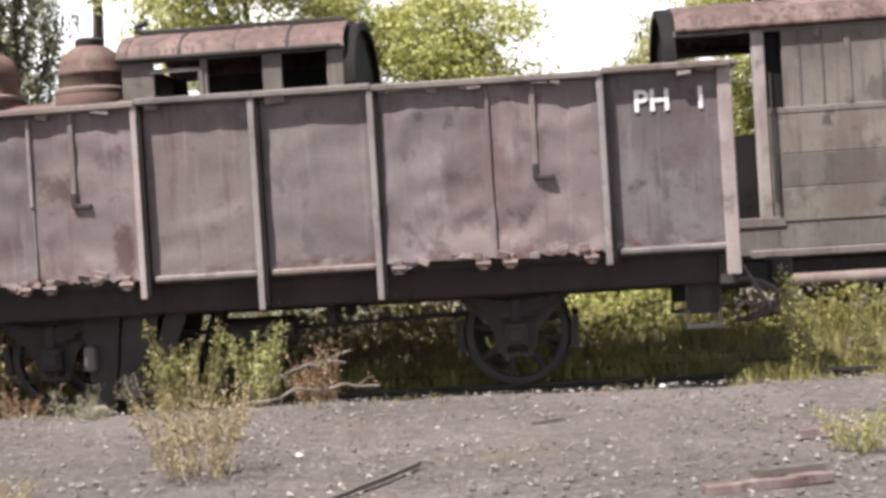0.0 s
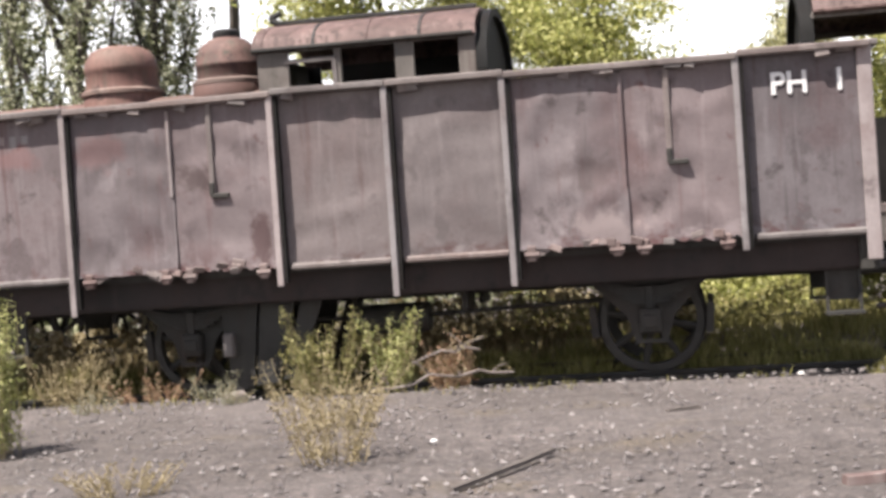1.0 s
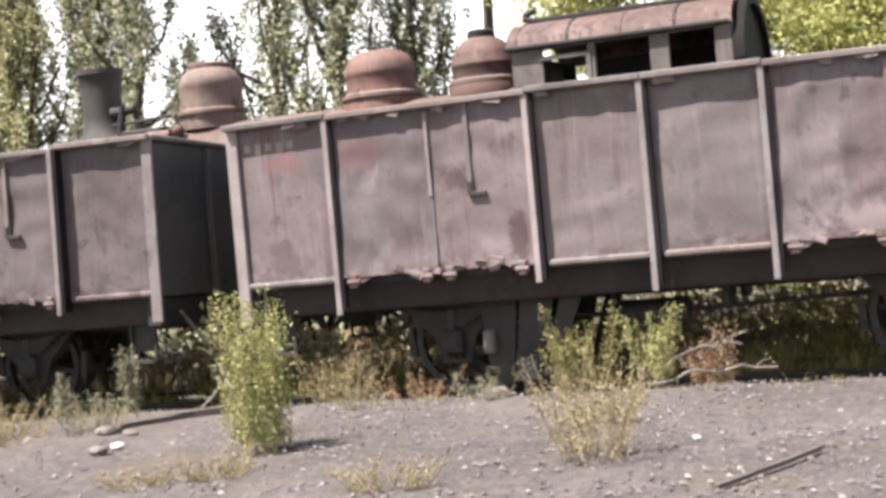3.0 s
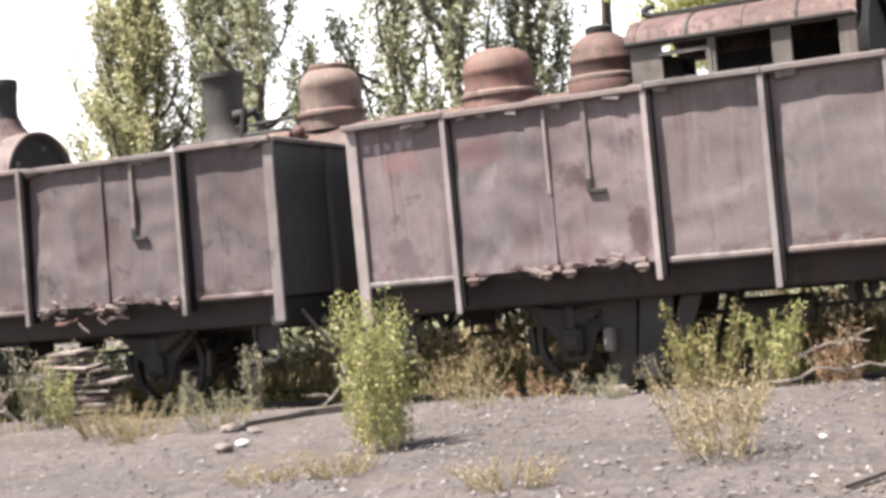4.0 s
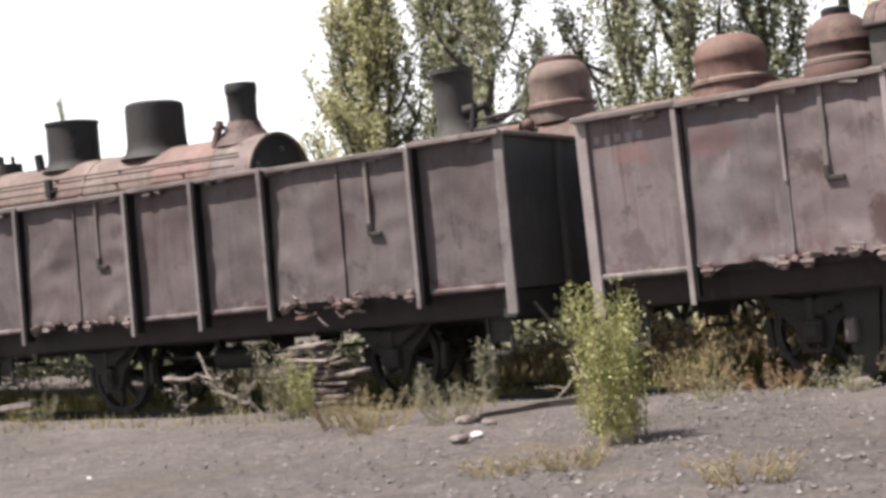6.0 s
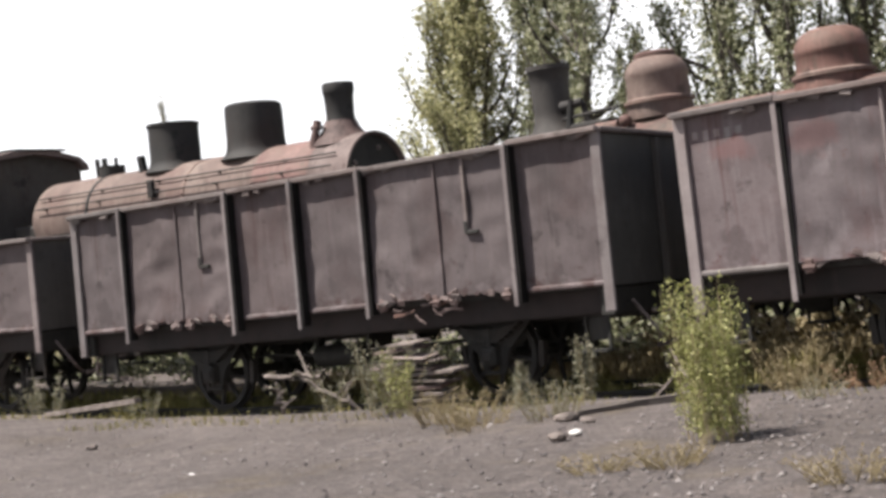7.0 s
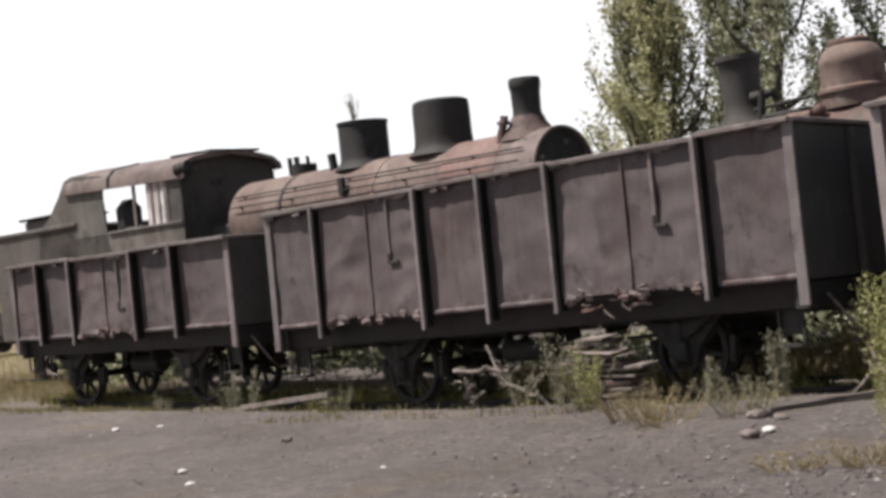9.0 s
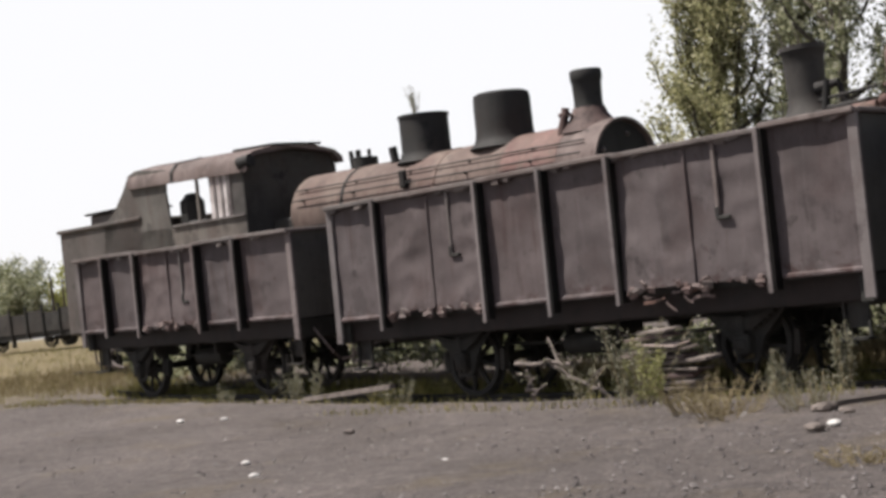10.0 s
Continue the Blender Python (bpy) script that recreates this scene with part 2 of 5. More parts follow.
M_DRY = leaf_mat("dry_straw_leaf", [(0.0, (0.112, 0.084, 0.042)), (0.5, (0.212, 0.170, 0.090)), (1.0, (0.33, 0.28, 0.178))])
M_ORANGE = leaf_mat("orange_dead_leaf", [(0.0, (0.16, 0.085, 0.045)), (0.5, (0.28, 0.165, 0.10)), (1.0, (0.40, 0.29, 0.205))], 0.35)
M_GRASS = leaf_mat("yellowing_grass_blade", [(0.0, (0.094, 0.087, 0.027)), (0.5, (0.181, 0.168, 0.053)), (1.0, (0.295, 0.255, 0.114))])
M_WEED_DRY = leaf_mat("yellowing_weed_leaf", [(0.0, (0.075, 0.066, 0.026)), (0.5, (0.155, 0.15, 0.05)), (1.0, (0.29, 0.26, 0.115))])
M_PALE_WEED = leaf_mat("grey_green_weed_leaf", [(0.0, (0.094, 0.094, 0.053)), (0.5, (0.187, 0.181, 0.120)), (1.0, (0.335, 0.316, 0.249))])


# ---------- mesh helpers ----------
def part(name, bm, material, parent=None, label="", smooth=False):
    me = bpy.data.meshes.new(name)
    bmesh.ops.recalc_face_normals(bm, faces=bm.faces)
    bm.to_mesh(me)
    bm.free()
    me.materials.append(material)
    if smooth:
        for p in me.polygons:
            p.use_smooth = True
        me.set_sharp_from_angle(angle=radians(40))
    ob = new(name, me)
    if parent is not None:
        ob.parent = parent
    if label:
        tagged(ob, label)
    return ob


def thing(name, m, label, category, group="", kind=""):
    e = new(name)
    e.empty_display_size = 0.3
    e.matrix_world = m
    return tagged(e, label, category, group, kind)


def box(bm, x0, x1, y0, y1, z0, z1, bevel=0.0, m=None):
    r = bmesh.ops.create_cube(bm, size=1)
    vs = r["verts"]
    bmesh.ops.scale(bm, vec=(abs(x1 - x0), abs(y1 - y0), abs(z1 - z0)), verts=vs)
    bmesh.ops.translate(bm, vec=((x0 + x1) / 2, (y0 + y1) / 2, (z0 + z1) / 2), verts=vs)
    if bevel:
        es = list({e for v in vs for e in v.link_edges})
        out = bmesh.ops.bevel(bm, geom=es, offset=bevel, segments=1, affect="EDGES")
        vs = list({v for f in out["faces"] for v in f.verts} | {v for v in vs if v.is_valid})
    if m is not None:
        bmesh.ops.transform(bm, matrix=m, verts=[v for v in vs if v.is_valid])
    return bm


def cube(*a, **k):
    return box(bmesh.new(), *a, **k)


def rod(bm, p, q, r0, r1=None, seg=12, caps=True):
    p, q = Vector(p), Vector(q)
    d = q - p
    m = Matrix.Translation((p + q) / 2) @ d.to_track_quat("Z", "Y").to_matrix().to_4x4()
    bmesh.ops.create_cone(bm, cap_ends=caps, segments=seg, radius1=r0, radius2=r0 if r1 is None else r1, depth=d.length, matrix=m)
    return bm


def tube(bm, pts, r, seg=8):
    """A bent tube through the points, in one piece."""
    rings = []
    for i, p in enumerate(pts):
        d = (pts[min(i + 1, len(pts) - 1)] - pts[max(i - 1, 0)]).to_track_quat("Z", "Y")
        rings.append([bm.verts.new(p + d @ Vector((r * math.cos(2 * math.pi * k / seg), r * math.sin(2 * math.pi * k / seg), 0))) for k in range(seg)])
    for a, b in zip(rings, rings[1:]):
        for k in range(seg):
            bm.faces.new((a[k], a[(k + 1) % seg], b[(k + 1) % seg], b[k]))
    bm.faces.new(rings[0])
    bm.faces.new(rings[-1][::-1])
    return bm


def lathe(bm, profile, m=None, seg=32, close=True):
    """Turn a profile of (radius, height) round the z axis."""
    rings = []
    for r, z in profile:
        rings.append([bm.verts.new((r * math.cos(2 * math.pi * i / seg), r * math.sin(2 * math.pi * i / seg), z)) for i in range(seg)])
    for a, b in zip(rings, rings[1:]):
        for i in range(seg):
            bm.faces.new((a[i], a[(i + 1) % seg], b[(i + 1) % seg], b[i]))
    if close:
        bm.faces.new(rings[0])
        bm.faces.new(rings[-1])
    if m is not None:
        bmesh.ops.transform(bm, matrix=m, verts=[v for r in rings for v in r])
    return bm


def prism(bm, outline, x0, x1):
    """A closed outline of (y, z), drawn out along x."""
    a = [bm.verts.new((x0, y, z)) for y, z in outline]
    b = [bm.verts.new((x1, y, z)) for y, z in outline]
    n = len(outline)
    for i in range(n):
        bm.faces.new((a[i], a[(i + 1) % n], b[(i + 1) % n], b[i]))
    bm.faces.new(a)
    bm.faces.new(b[::-1])
    return bm


def plate(x0, x1, z0, z1, y, thick, dent, seed, ragged=0.0, lean=0.0, nx=26, nz=34):
    """An upright sheet facing -y with buckles; ragged tears its lower edge, lean pushes its foot out."""
    bm = bmesh.new()
    rng = random.Random(seed)
    grid = []
    for j in range(nz + 1):
        row = []
        v = j / nz
        for i in range(nx + 1):
            u = i / nx
            x, z = x0 + (x1 - x0) * u, z0 + (z1 - z0) * v
            d = noise.noise(Vector((x * 1.1 + seed, z * 1.1, seed * 0.7))) * dent * 0.45 + noise.noise(Vector((x * 4.3, z * 4.3, seed))) * dent * 0.22
            d += dent * 0.8 * (0.25 - abs(noise.noise(Vector((x * 1.7 + 0.5 * z, z * 1.5 - seed, seed * 1.3)))))
            d += dent * 0.5 * (0.2 - abs(noise.noise(Vector((x * 0.9 - 0.8 * z, z * 2.3 + seed, seed * 2.1)))))
            edge = min(u, 1 - u, v, 1 - v) * 5
            d *= min(1.0, 0.25 + edge)
            if j == 0 and ragged:
                z += max(0.0, rng.uniform(-0.3, 1.0)) * ragged
            row.append(bm.verts.new((x, y - d - lean * (1 - v) ** 2, z)))
        grid.append(row)
    back = [[bm.verts.new((v.co.x, v.co.y + thick, v.co.z)) for v in row] for row in grid]
    for j in range(nz):
        for i in range(nx):
            bm.faces.new((grid[j][i], grid[j][i + 1], grid[j + 1][i + 1], grid[j + 1][i]))
            bm.faces.new((back[j][i + 1], back[j][i], back[j + 1][i], back[j + 1][i + 1]))
    ring = [(0, i) for i in range(nx)] + [(j, nx) for j in range(nz)] + [(nz, i) for i in range(nx, 0, -1)] + [(j, 0) for j in range(nz, 0, -1)]
    for (a, b), (c, d) in zip(ring, ring[1:] + ring[:1]):
        bm.faces.new((grid[a][b], back[a][b], back[c][d], grid[c][d]))
    return bm


def cards(name, quads, material, parent=None, label=""):
    """Many small leaves, each a bent blade of two triangles, joined in one mesh. quads: array n x 4 x 3."""
    q = np.asarray(quads, dtype=float).reshape(-1, 3)
    me = bpy.data.meshes.new(name)
    n = len(q) // 4
    me.from_pydata(q.tolist(), [], [(4 * i, 4 * i + 1, 4 * i + 2, 4 * i + 3) for i in range(n)])
    me.materials.append(material)
    ob = new(name, me)
    if parent is not None:
        ob.parent = parent
    if label:
        tagged(ob, label)
    return ob


def leaf_quads(centres, size, rng, aspect=0.5, droop=0.0):
    c = np.asarray(centres, dtype=float)
    n = len(c)
    a = rng.normal(size=(n, 3))
    a[:, 2] -= droop
    a /= np.linalg.norm(a, axis=1)[:, None]
    b = np.cross(a, rng.normal(size=(n, 3)))
    b /= np.linalg.norm(b, axis=1)[:, None]
    s = size * rng.uniform(0.55, 1.3, (n, 1))
    return np.stack([c - a * s, c - b * s * aspect, c + a * s, c + b * s * aspect], 1)


def row_y(x):
    """Centre line of the front track."""
    return 15.60 - 0.0907 * (x + 1.65) if x > -7 else 16.08 - 0.0615 * (x + 7)


def ground_z(x, y=100.0):
    """The yard rises gently to the far end; the front track lies in a shallow hollow."""
    def step(a, b, v):
        u = min(1.0, max(0.0, (a - v) / (a - b)))
        return u * u * (3 - 2 * u)
    off = y - row_y(x)
    hollow = step(-2.15, -1.3, off) * (1 - step(1.4, 2.6, off)) * step(-26.0, -22.0, x)
    return 0.30 * step(-11.0, -25.0, x) + 0.75 * step(-25.0, -62.0, x) - 0.2 * hollow


# ---------- ground ----------
def build_ground():
    xs = [-2500, -800, -300, -150, -100, -75] + [-62 + 0.5 * i for i in range(149)] + [16, 25, 60, 200, 800, 2500]
    ys = [-2500, -600, -100, -20, 0, 3] + [5 + 0.4 * i for i in range(60)] + [32, 40, 60, 120, 400, 1000, 3000]
    verts, faces = [], []
    for y in ys:
        for x in xs:
            near = 1.0 if -63 < x < 13 and 4 < y < 29 else 0.0
            bumpy = 0.035 * noise.noise(Vector((x * 0.5, y * 0.5, 0))) + 0.02 * noise.noise(Vector((x * 1.9, y * 1.9, 3)))
            verts.append((x, y, ground_z(x, y) + near * bumpy - 0.01))
    w = len(xs)
    for j in range(len(ys) - 1):
        for i in range(w - 1):
            faces.append((j * w + i, j * w + i + 1, (j + 1) * w + i + 1, (j + 1) * w + i))
    me = bpy.data.meshes.new("ground")
    me.from_pydata(verts, [], faces)
    for p in me.polygons:
        p.use_smooth = True
    me.materials.append(M_GROUND)
    return tagged(new("ground", me), "grey cinder and gravel yard with dry patches", "ground", kind="structure")


build_ground()


def rear_y(x):
    """Centre line of the rear track."""
    return 19.6 - 0.085 * x


def build_track(centre, x0, x1, label):
    t = thing("track", Matrix.Identity(4), label, "railway track", "tracks", "structure")
    prof = [(-0.07, -0.09), (0.07, -0.09), (0.012, -0.05), (0.012, 0.08), (0.034, 0.095), (0.034, 0.13), (-0.034, 0.13), (-0.034, 0.095), (-0.012, 0.08), (-0.012, -0.05)]
    for side in (-0.62, 0.62):
        bm = bmesh.new()
        rings = []
        n = 40
        for i in range(n + 1):
            x = x0 + (x1 - x0) * i / n
            y, z = centre(x) + side, ground_z(x, centre(x)) - 0.02
            rings.append([bm.verts.new((x, y + a, z + b)) for a, b in prof])
        for a, b in zip(rings, rings[1:]):
            for i in range(len(prof)):
                bm.faces.new((a[i], a[(i + 1) % len(prof)], b[(i + 1) % len(prof)], b[i]))
        part("rail", bm, M_SOOT, t)
    x, k = x0, 0
    proto = None
    while x < x1:
        if proto is None:
            proto = part("sleeper", cube(-0.11, 0.11, -0.82, 0.82, -0.12, 0.0, 0.015), M_WOOD, t)
            o = proto
        else:
            o = new("sleeper", proto.data)
            o.parent = t
        o.matrix_basis = pose(x, centre(x), ground_z(x, centre(x)) - 0.05, 0, 0, random.uniform(-2, 2))
        x += 0.72
    return t


build_track(row_y, -24.7, 9, "half-buried rusty rails under the wagons")
build_track(rear_y, -34.5, 12, "rusty rails under the old locomotives")


# ---------- gondola wagons ----------
WHEELS = {}


def wheelset(parent, x, r, za, gauge=0.62):
    """An axle with two spoked wheels; za: height of the axle."""
    part("axle", rod(bmesh.new(), (x, -gauge - 0.22, za), (x, gauge + 0.22, za), 0.07), M_UNDER, parent, smooth=True)
    if r not in WHEELS:
        rim = lathe(bmesh.new(), [(r * 0.86, -0.055), (r, -0.055), (r, 0.045), (r + 0.03, 0.05), (r + 0.03, 0.075), (r * 0.86, 0.07), (r * 0.86, -0.055)], None, 40, False)
        hub = lathe(bmesh.new(), [(0.03, -0.12), (0.11, -0.12), (0.15, -0.05), (0.15, 0.06), (0.03, 0.07)], None, 16)
        spoke = rod(bmesh.new(), (0.12, 0, 0), (r * 0.88, 0, 0), 0.042, 0.032, 8)
        made = []
        for name, bm in (("wheel", rim), ("hub", hub), ("spoke", spoke)):
            me = bpy.data.meshes.new(name)
            bmesh.ops.recalc_face_normals(bm, faces=bm.faces)
            bm.to_mesh(me)
            bm.free()
            me.materials.append(M_UNDER)
            made.append(me)
        WHEELS[r] = made
    rim, hub, spoke = WHEELS[r]
    for s in (-1, 1):
        w = tagged(new("wheel", rim), "spoked iron wheel in shade")
        w.parent = parent
        w.matrix_basis = Matrix.Translation((x, s * gauge, za)) @ Matrix.Rotation(radians(-90 if s < 0 else 90), 4, "X")
        o = new("hub", hub)
        o.parent = w
        for k in range(8):
            o = new("spoke", spoke)
            o.parent = w
            o.matrix_basis = Matrix.Rotation(2 * math.pi * (k + 0.25) / 8, 4, "Z")


def sheet(bm, outline, y0, y1):
    """A flat piece of plate: a closed outline of (x, z), from y0 to y1."""
    a = [bm.verts.new((x, y0, z)) for x, z in outline]
    b = [bm.verts.new((x, y1, z)) for x, z in outline]
    n = len(outline)
    bm.faces.new(a)
    bm.faces.new(b[::-1])
    for i in range(n):
        bm.faces.new((a[i], b[i], b[(i + 1) % n], a[(i + 1) % n]))
    return bm


def axle_gear(wagon, xc, zs, r=0.52):
    """One axle: spoked wheels, axle guards, leaf springs, axle boxes and brake blocks. zs: underside of the sill."""
    za = r - 0.09
    wheelset(wagon, xc, r, za)
    for s in (-1, 1):
        y = s * 0.84
        guard = part("axle_guard", sheet(bmesh.new(), [(xc - 0.62, zs + 0.1), (xc + 0.62, zs + 0.1), (xc + 0.58, zs - 0.02), (xc + 0.24, za + 0.06), (xc + 0.16, za - 0.2), (xc + 0.10, za - 0.2),
                                                      (xc + 0.11, za + 0.1), (xc - 0.11, za + 0.1), (xc - 0.10, za - 0.2), (xc - 0.16, za - 0.2), (xc - 0.24, za + 0.06), (xc - 0.58, zs - 0.02)], y - 0.012, y + 0.012), M_UNDER, wagon, "dark V-shaped axle guard plate")
        part("tie_bar", cube(xc - 0.16, xc + 0.16, y - 0.03, y + 0.03, za - 0.22, za - 0.18), M_UNDER, guard)
        bm = cube(xc - 0.11, xc + 0.11, y - s * 0.02, y + s * 0.14, za - 0.11, za + 0.13, 0.02)
        box(bm, xc - 0.075, xc + 0.075, y + s * 0.13, y + s * 0.165, za - 0.06, za + 0.07, 0.012)
        part("axle_box", bm, M_UNDER, guard)
        for k in range(6):
            ln = 0.56 - 0.075 * k
            pts = [Vector((xc + ln * u, y + s * 0.07, za + 0.17 + 0.028 * (5 - k) + 0.13 * u * u * (ln / 0.56) ** 2)) for u in (-1, -0.66, -0.33, 0, 0.33, 0.66, 1)]
            bm = bmesh.new()
            for p, q in zip(pts, pts[1:]):
                sheet(bm, [(p.x, p.z), (q.x, q.z), (q.x, q.z + 0.022), (p.x, p.z + 0.022)], p.y - 0.045, p.y + 0.045)
            part("spring_leaf", bm, M_UNDER, guard)
        part("spring_buckle", cube(xc - 0.045, xc + 0.045, y + s * 0.01, y + s * 0.13, za + 0.13, za + 0.36, 0.01), M_UNDER, guard)
        for a in (-0.585, 0.585):
            part("spring_shackle", cube(xc + a - 0.03, xc + a + 0.03, y + s * 0.03, y + s * 0.11, za + 0.42, zs + 0.04, 0.008), M_UNDER, guard)
        for a in (-1, 1):
            bm = sheet(bmesh.new(), [(xc + a * (r + 0.01), za - 0.16), (xc + a * (r + 0.04), za + 0.16), (xc + a * (r + 0.11), za + 0.14), (xc + a * (r + 0.09), za - 0.16)], s * 0.56, s * 0.67)
            part("brake_block", bm, M_UNDER, wagon)


def gondola(m, label, paint, L, W, zb, zt, bays, seed, axles, drops, torn=(), lettering=False, post_paint=M_PALE):
    """An open steel wagon. bays: (x0, x1, door) along the side, from the middle; zb and zt: foot and rim of the side sheets."""
    g = thing("gondola_wagon", m, label, "railway wagon", "row of open wagons")
    rng = random.Random(seed)
    h, w = L / 2, W / 2
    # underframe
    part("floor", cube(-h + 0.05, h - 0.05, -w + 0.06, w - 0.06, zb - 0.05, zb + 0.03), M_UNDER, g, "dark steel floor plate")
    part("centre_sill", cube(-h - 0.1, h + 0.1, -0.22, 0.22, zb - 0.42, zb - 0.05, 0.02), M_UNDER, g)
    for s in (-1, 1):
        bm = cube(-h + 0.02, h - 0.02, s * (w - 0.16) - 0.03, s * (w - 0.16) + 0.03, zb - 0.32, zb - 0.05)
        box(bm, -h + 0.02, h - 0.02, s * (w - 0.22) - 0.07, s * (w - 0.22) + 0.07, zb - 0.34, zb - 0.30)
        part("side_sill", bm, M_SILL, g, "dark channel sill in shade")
    for x in (-h + 0.1, h - 0.1):
        bm = cube(x - 0.09, x + 0.09, -w + 0.05, w - 0.05, zb - 0.36, zb - 0.04, 0.015)
        part("end_beam", bm, M_UNDER, g)
    for x in axles:
        part("cross_bearer", cube(x - 0.5, x - 0.42, -w + 0.25, w - 0.25, zb - 0.3, zb - 0.06, 0.01), M_UNDER, g)
        axle_gear(g, x, zb - 0.34)
    # brake gear between the trucks
    bm = rod(bmesh.new(), (-0.7, -0.35, zb - 0.62), (0.1, -0.35, zb - 0.62), 0.16, seg=16)
    rod(bm, (-2.0, -0.35, zb - 0.55), (-0.7, -0.35, zb - 0.6), 0.025)
    rod(bm, (0.1, -0.35, zb - 0.6), (2.0, -0.35, zb - 0.55), 0.025)
    box(bm, -0.72, -0.66, -0.42, -0.28, zb - 0.6, zb - 0.3)
    part("brake_cylinder", bm, M_UNDER, g, smooth=True)
    for s in (-1, 1):
        for x in (-h * 0.45, h * 0.12):
            bm = cube(x - 0.03, x + 0.03, s * 0.55 - 0.25, s * 0.55 + 0.25, zb - 0.55, zb - 0.3)
            part("cross_bearer", bm, M_UNDER, g)
    for s in (-1, 1):
        # hanging brake plates beside the wheel
        if lettering:
            for k, (top, foot) in enumerate((((-2.02, -1.60), (-1.92, -1.70)), ((-1.56, -1.18), (-1.66, -1.42)), ((-1.10, -0.86), (-1.36, -1.22)))):
                bm = sheet(bmesh.new(), [(top[0], zb - 0.3), (top[1], zb - 0.3), (foot[1], -0.04 + 0.05 * k), (foot[0], -0.06 + 0.05 * k)], s * (0.93 + 0.03 * k), s * (0.945 + 0.03 * k))
                part("brake_hanger", bm, M_UNDER, g, "dark slanting brake hanger plate")
            part("brake_shoe", cube(-1.98, -1.86, s * 0.99 - 0.06, s * 0.9 + 0.06, 0.3, 0.55, 0.02), M_RAIL, g)
        for x in (-h + 0.35, h - 0.35):
            bm = cube(x - 0.17, x - 0.14, s * (w - 0.2) - 0.02, s * (w - 0.2) + 0.02, 0.42, zb - 0.32)
            box(bm, x + 0.14, x + 0.17, s * (w - 0.2) - 0.02, s * (w - 0.2) + 0.02, 0.42, zb - 0.32)
            box(bm, x - 0.18, x + 0.18, s * (w - 0.17) - 0.1, s * (w - 0.17) + 0.1, 0.42, 0.45)
            box(bm, x - 0.15, x + 0.15, s * (w - 0.24) - 0.01, s * (w - 0.24) + 0.01, 0.55, zb - 0.32)
            part("corner_step", bm, M_UNDER, g, "dark hanging foot step")
        # air hose looping down at the end
        bm = bmesh.new()
        pts = [Vector((s * (h + 0.02 + 0.45 * math.sin(math.pi * q / 9)), -0.42 + 0.05 * q / 9, zb - 0.35 - 0.42 * math.sin(math.pi * 0.5 * q / 9) ** 2)) for q in range(10)]
        tube(bm, pts, 0.03)
        part("air_hose", bm, M_RAIL, g, "pale dusty air hose")
        bm = rod(bmesh.new(), (s * (h + 0.06), -0.95, zb - 0.2), (s * (h + 0.32), -0.8, zb - 0.62), 0.022, seg=8)
        rod(bm, (s * (h + 0.32), -0.8, zb - 0.62), (s * (h + 0.1), -0.5, zb - 0.75), 0.022, seg=8)
        part("uncoupling_lever", bm, M_RAIL, g, "bent pale uncoupling lever")
    # coupler and draft gear
    for s in (-1, 1):
        bm = cube(min(s * h, s * (h + 0.5)), max(s * h, s * (h + 0.5)), -0.1, 0.1, zb - 0.42, zb - 0.22, 0.02)
        box(bm, min(s * (h + 0.42), s * (h + 0.66)), max(s * (h + 0.42), s * (h + 0.66)), -0.16, 0.14, zb - 0.48, zb - 0.16, 0.03)
        part("coupler", bm, M_UNDER, g)
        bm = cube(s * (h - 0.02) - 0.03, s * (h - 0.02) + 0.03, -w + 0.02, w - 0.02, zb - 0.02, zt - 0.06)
        part("end_wall", bm, M_END, g, "weathered end sheet, colour darkened for its shade")
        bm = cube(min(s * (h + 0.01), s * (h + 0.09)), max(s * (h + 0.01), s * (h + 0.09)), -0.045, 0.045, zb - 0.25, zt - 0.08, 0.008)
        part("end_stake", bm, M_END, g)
        bm = cube(min(s * (h - 0.07), s * (h + 0.08)), max(s * (h - 0.07), s * (h + 0.08)), -w - 0.03, w + 0.03, zt - 0.06, zt, 0.012)
        part("end_rail", bm, M_RAIL, g)
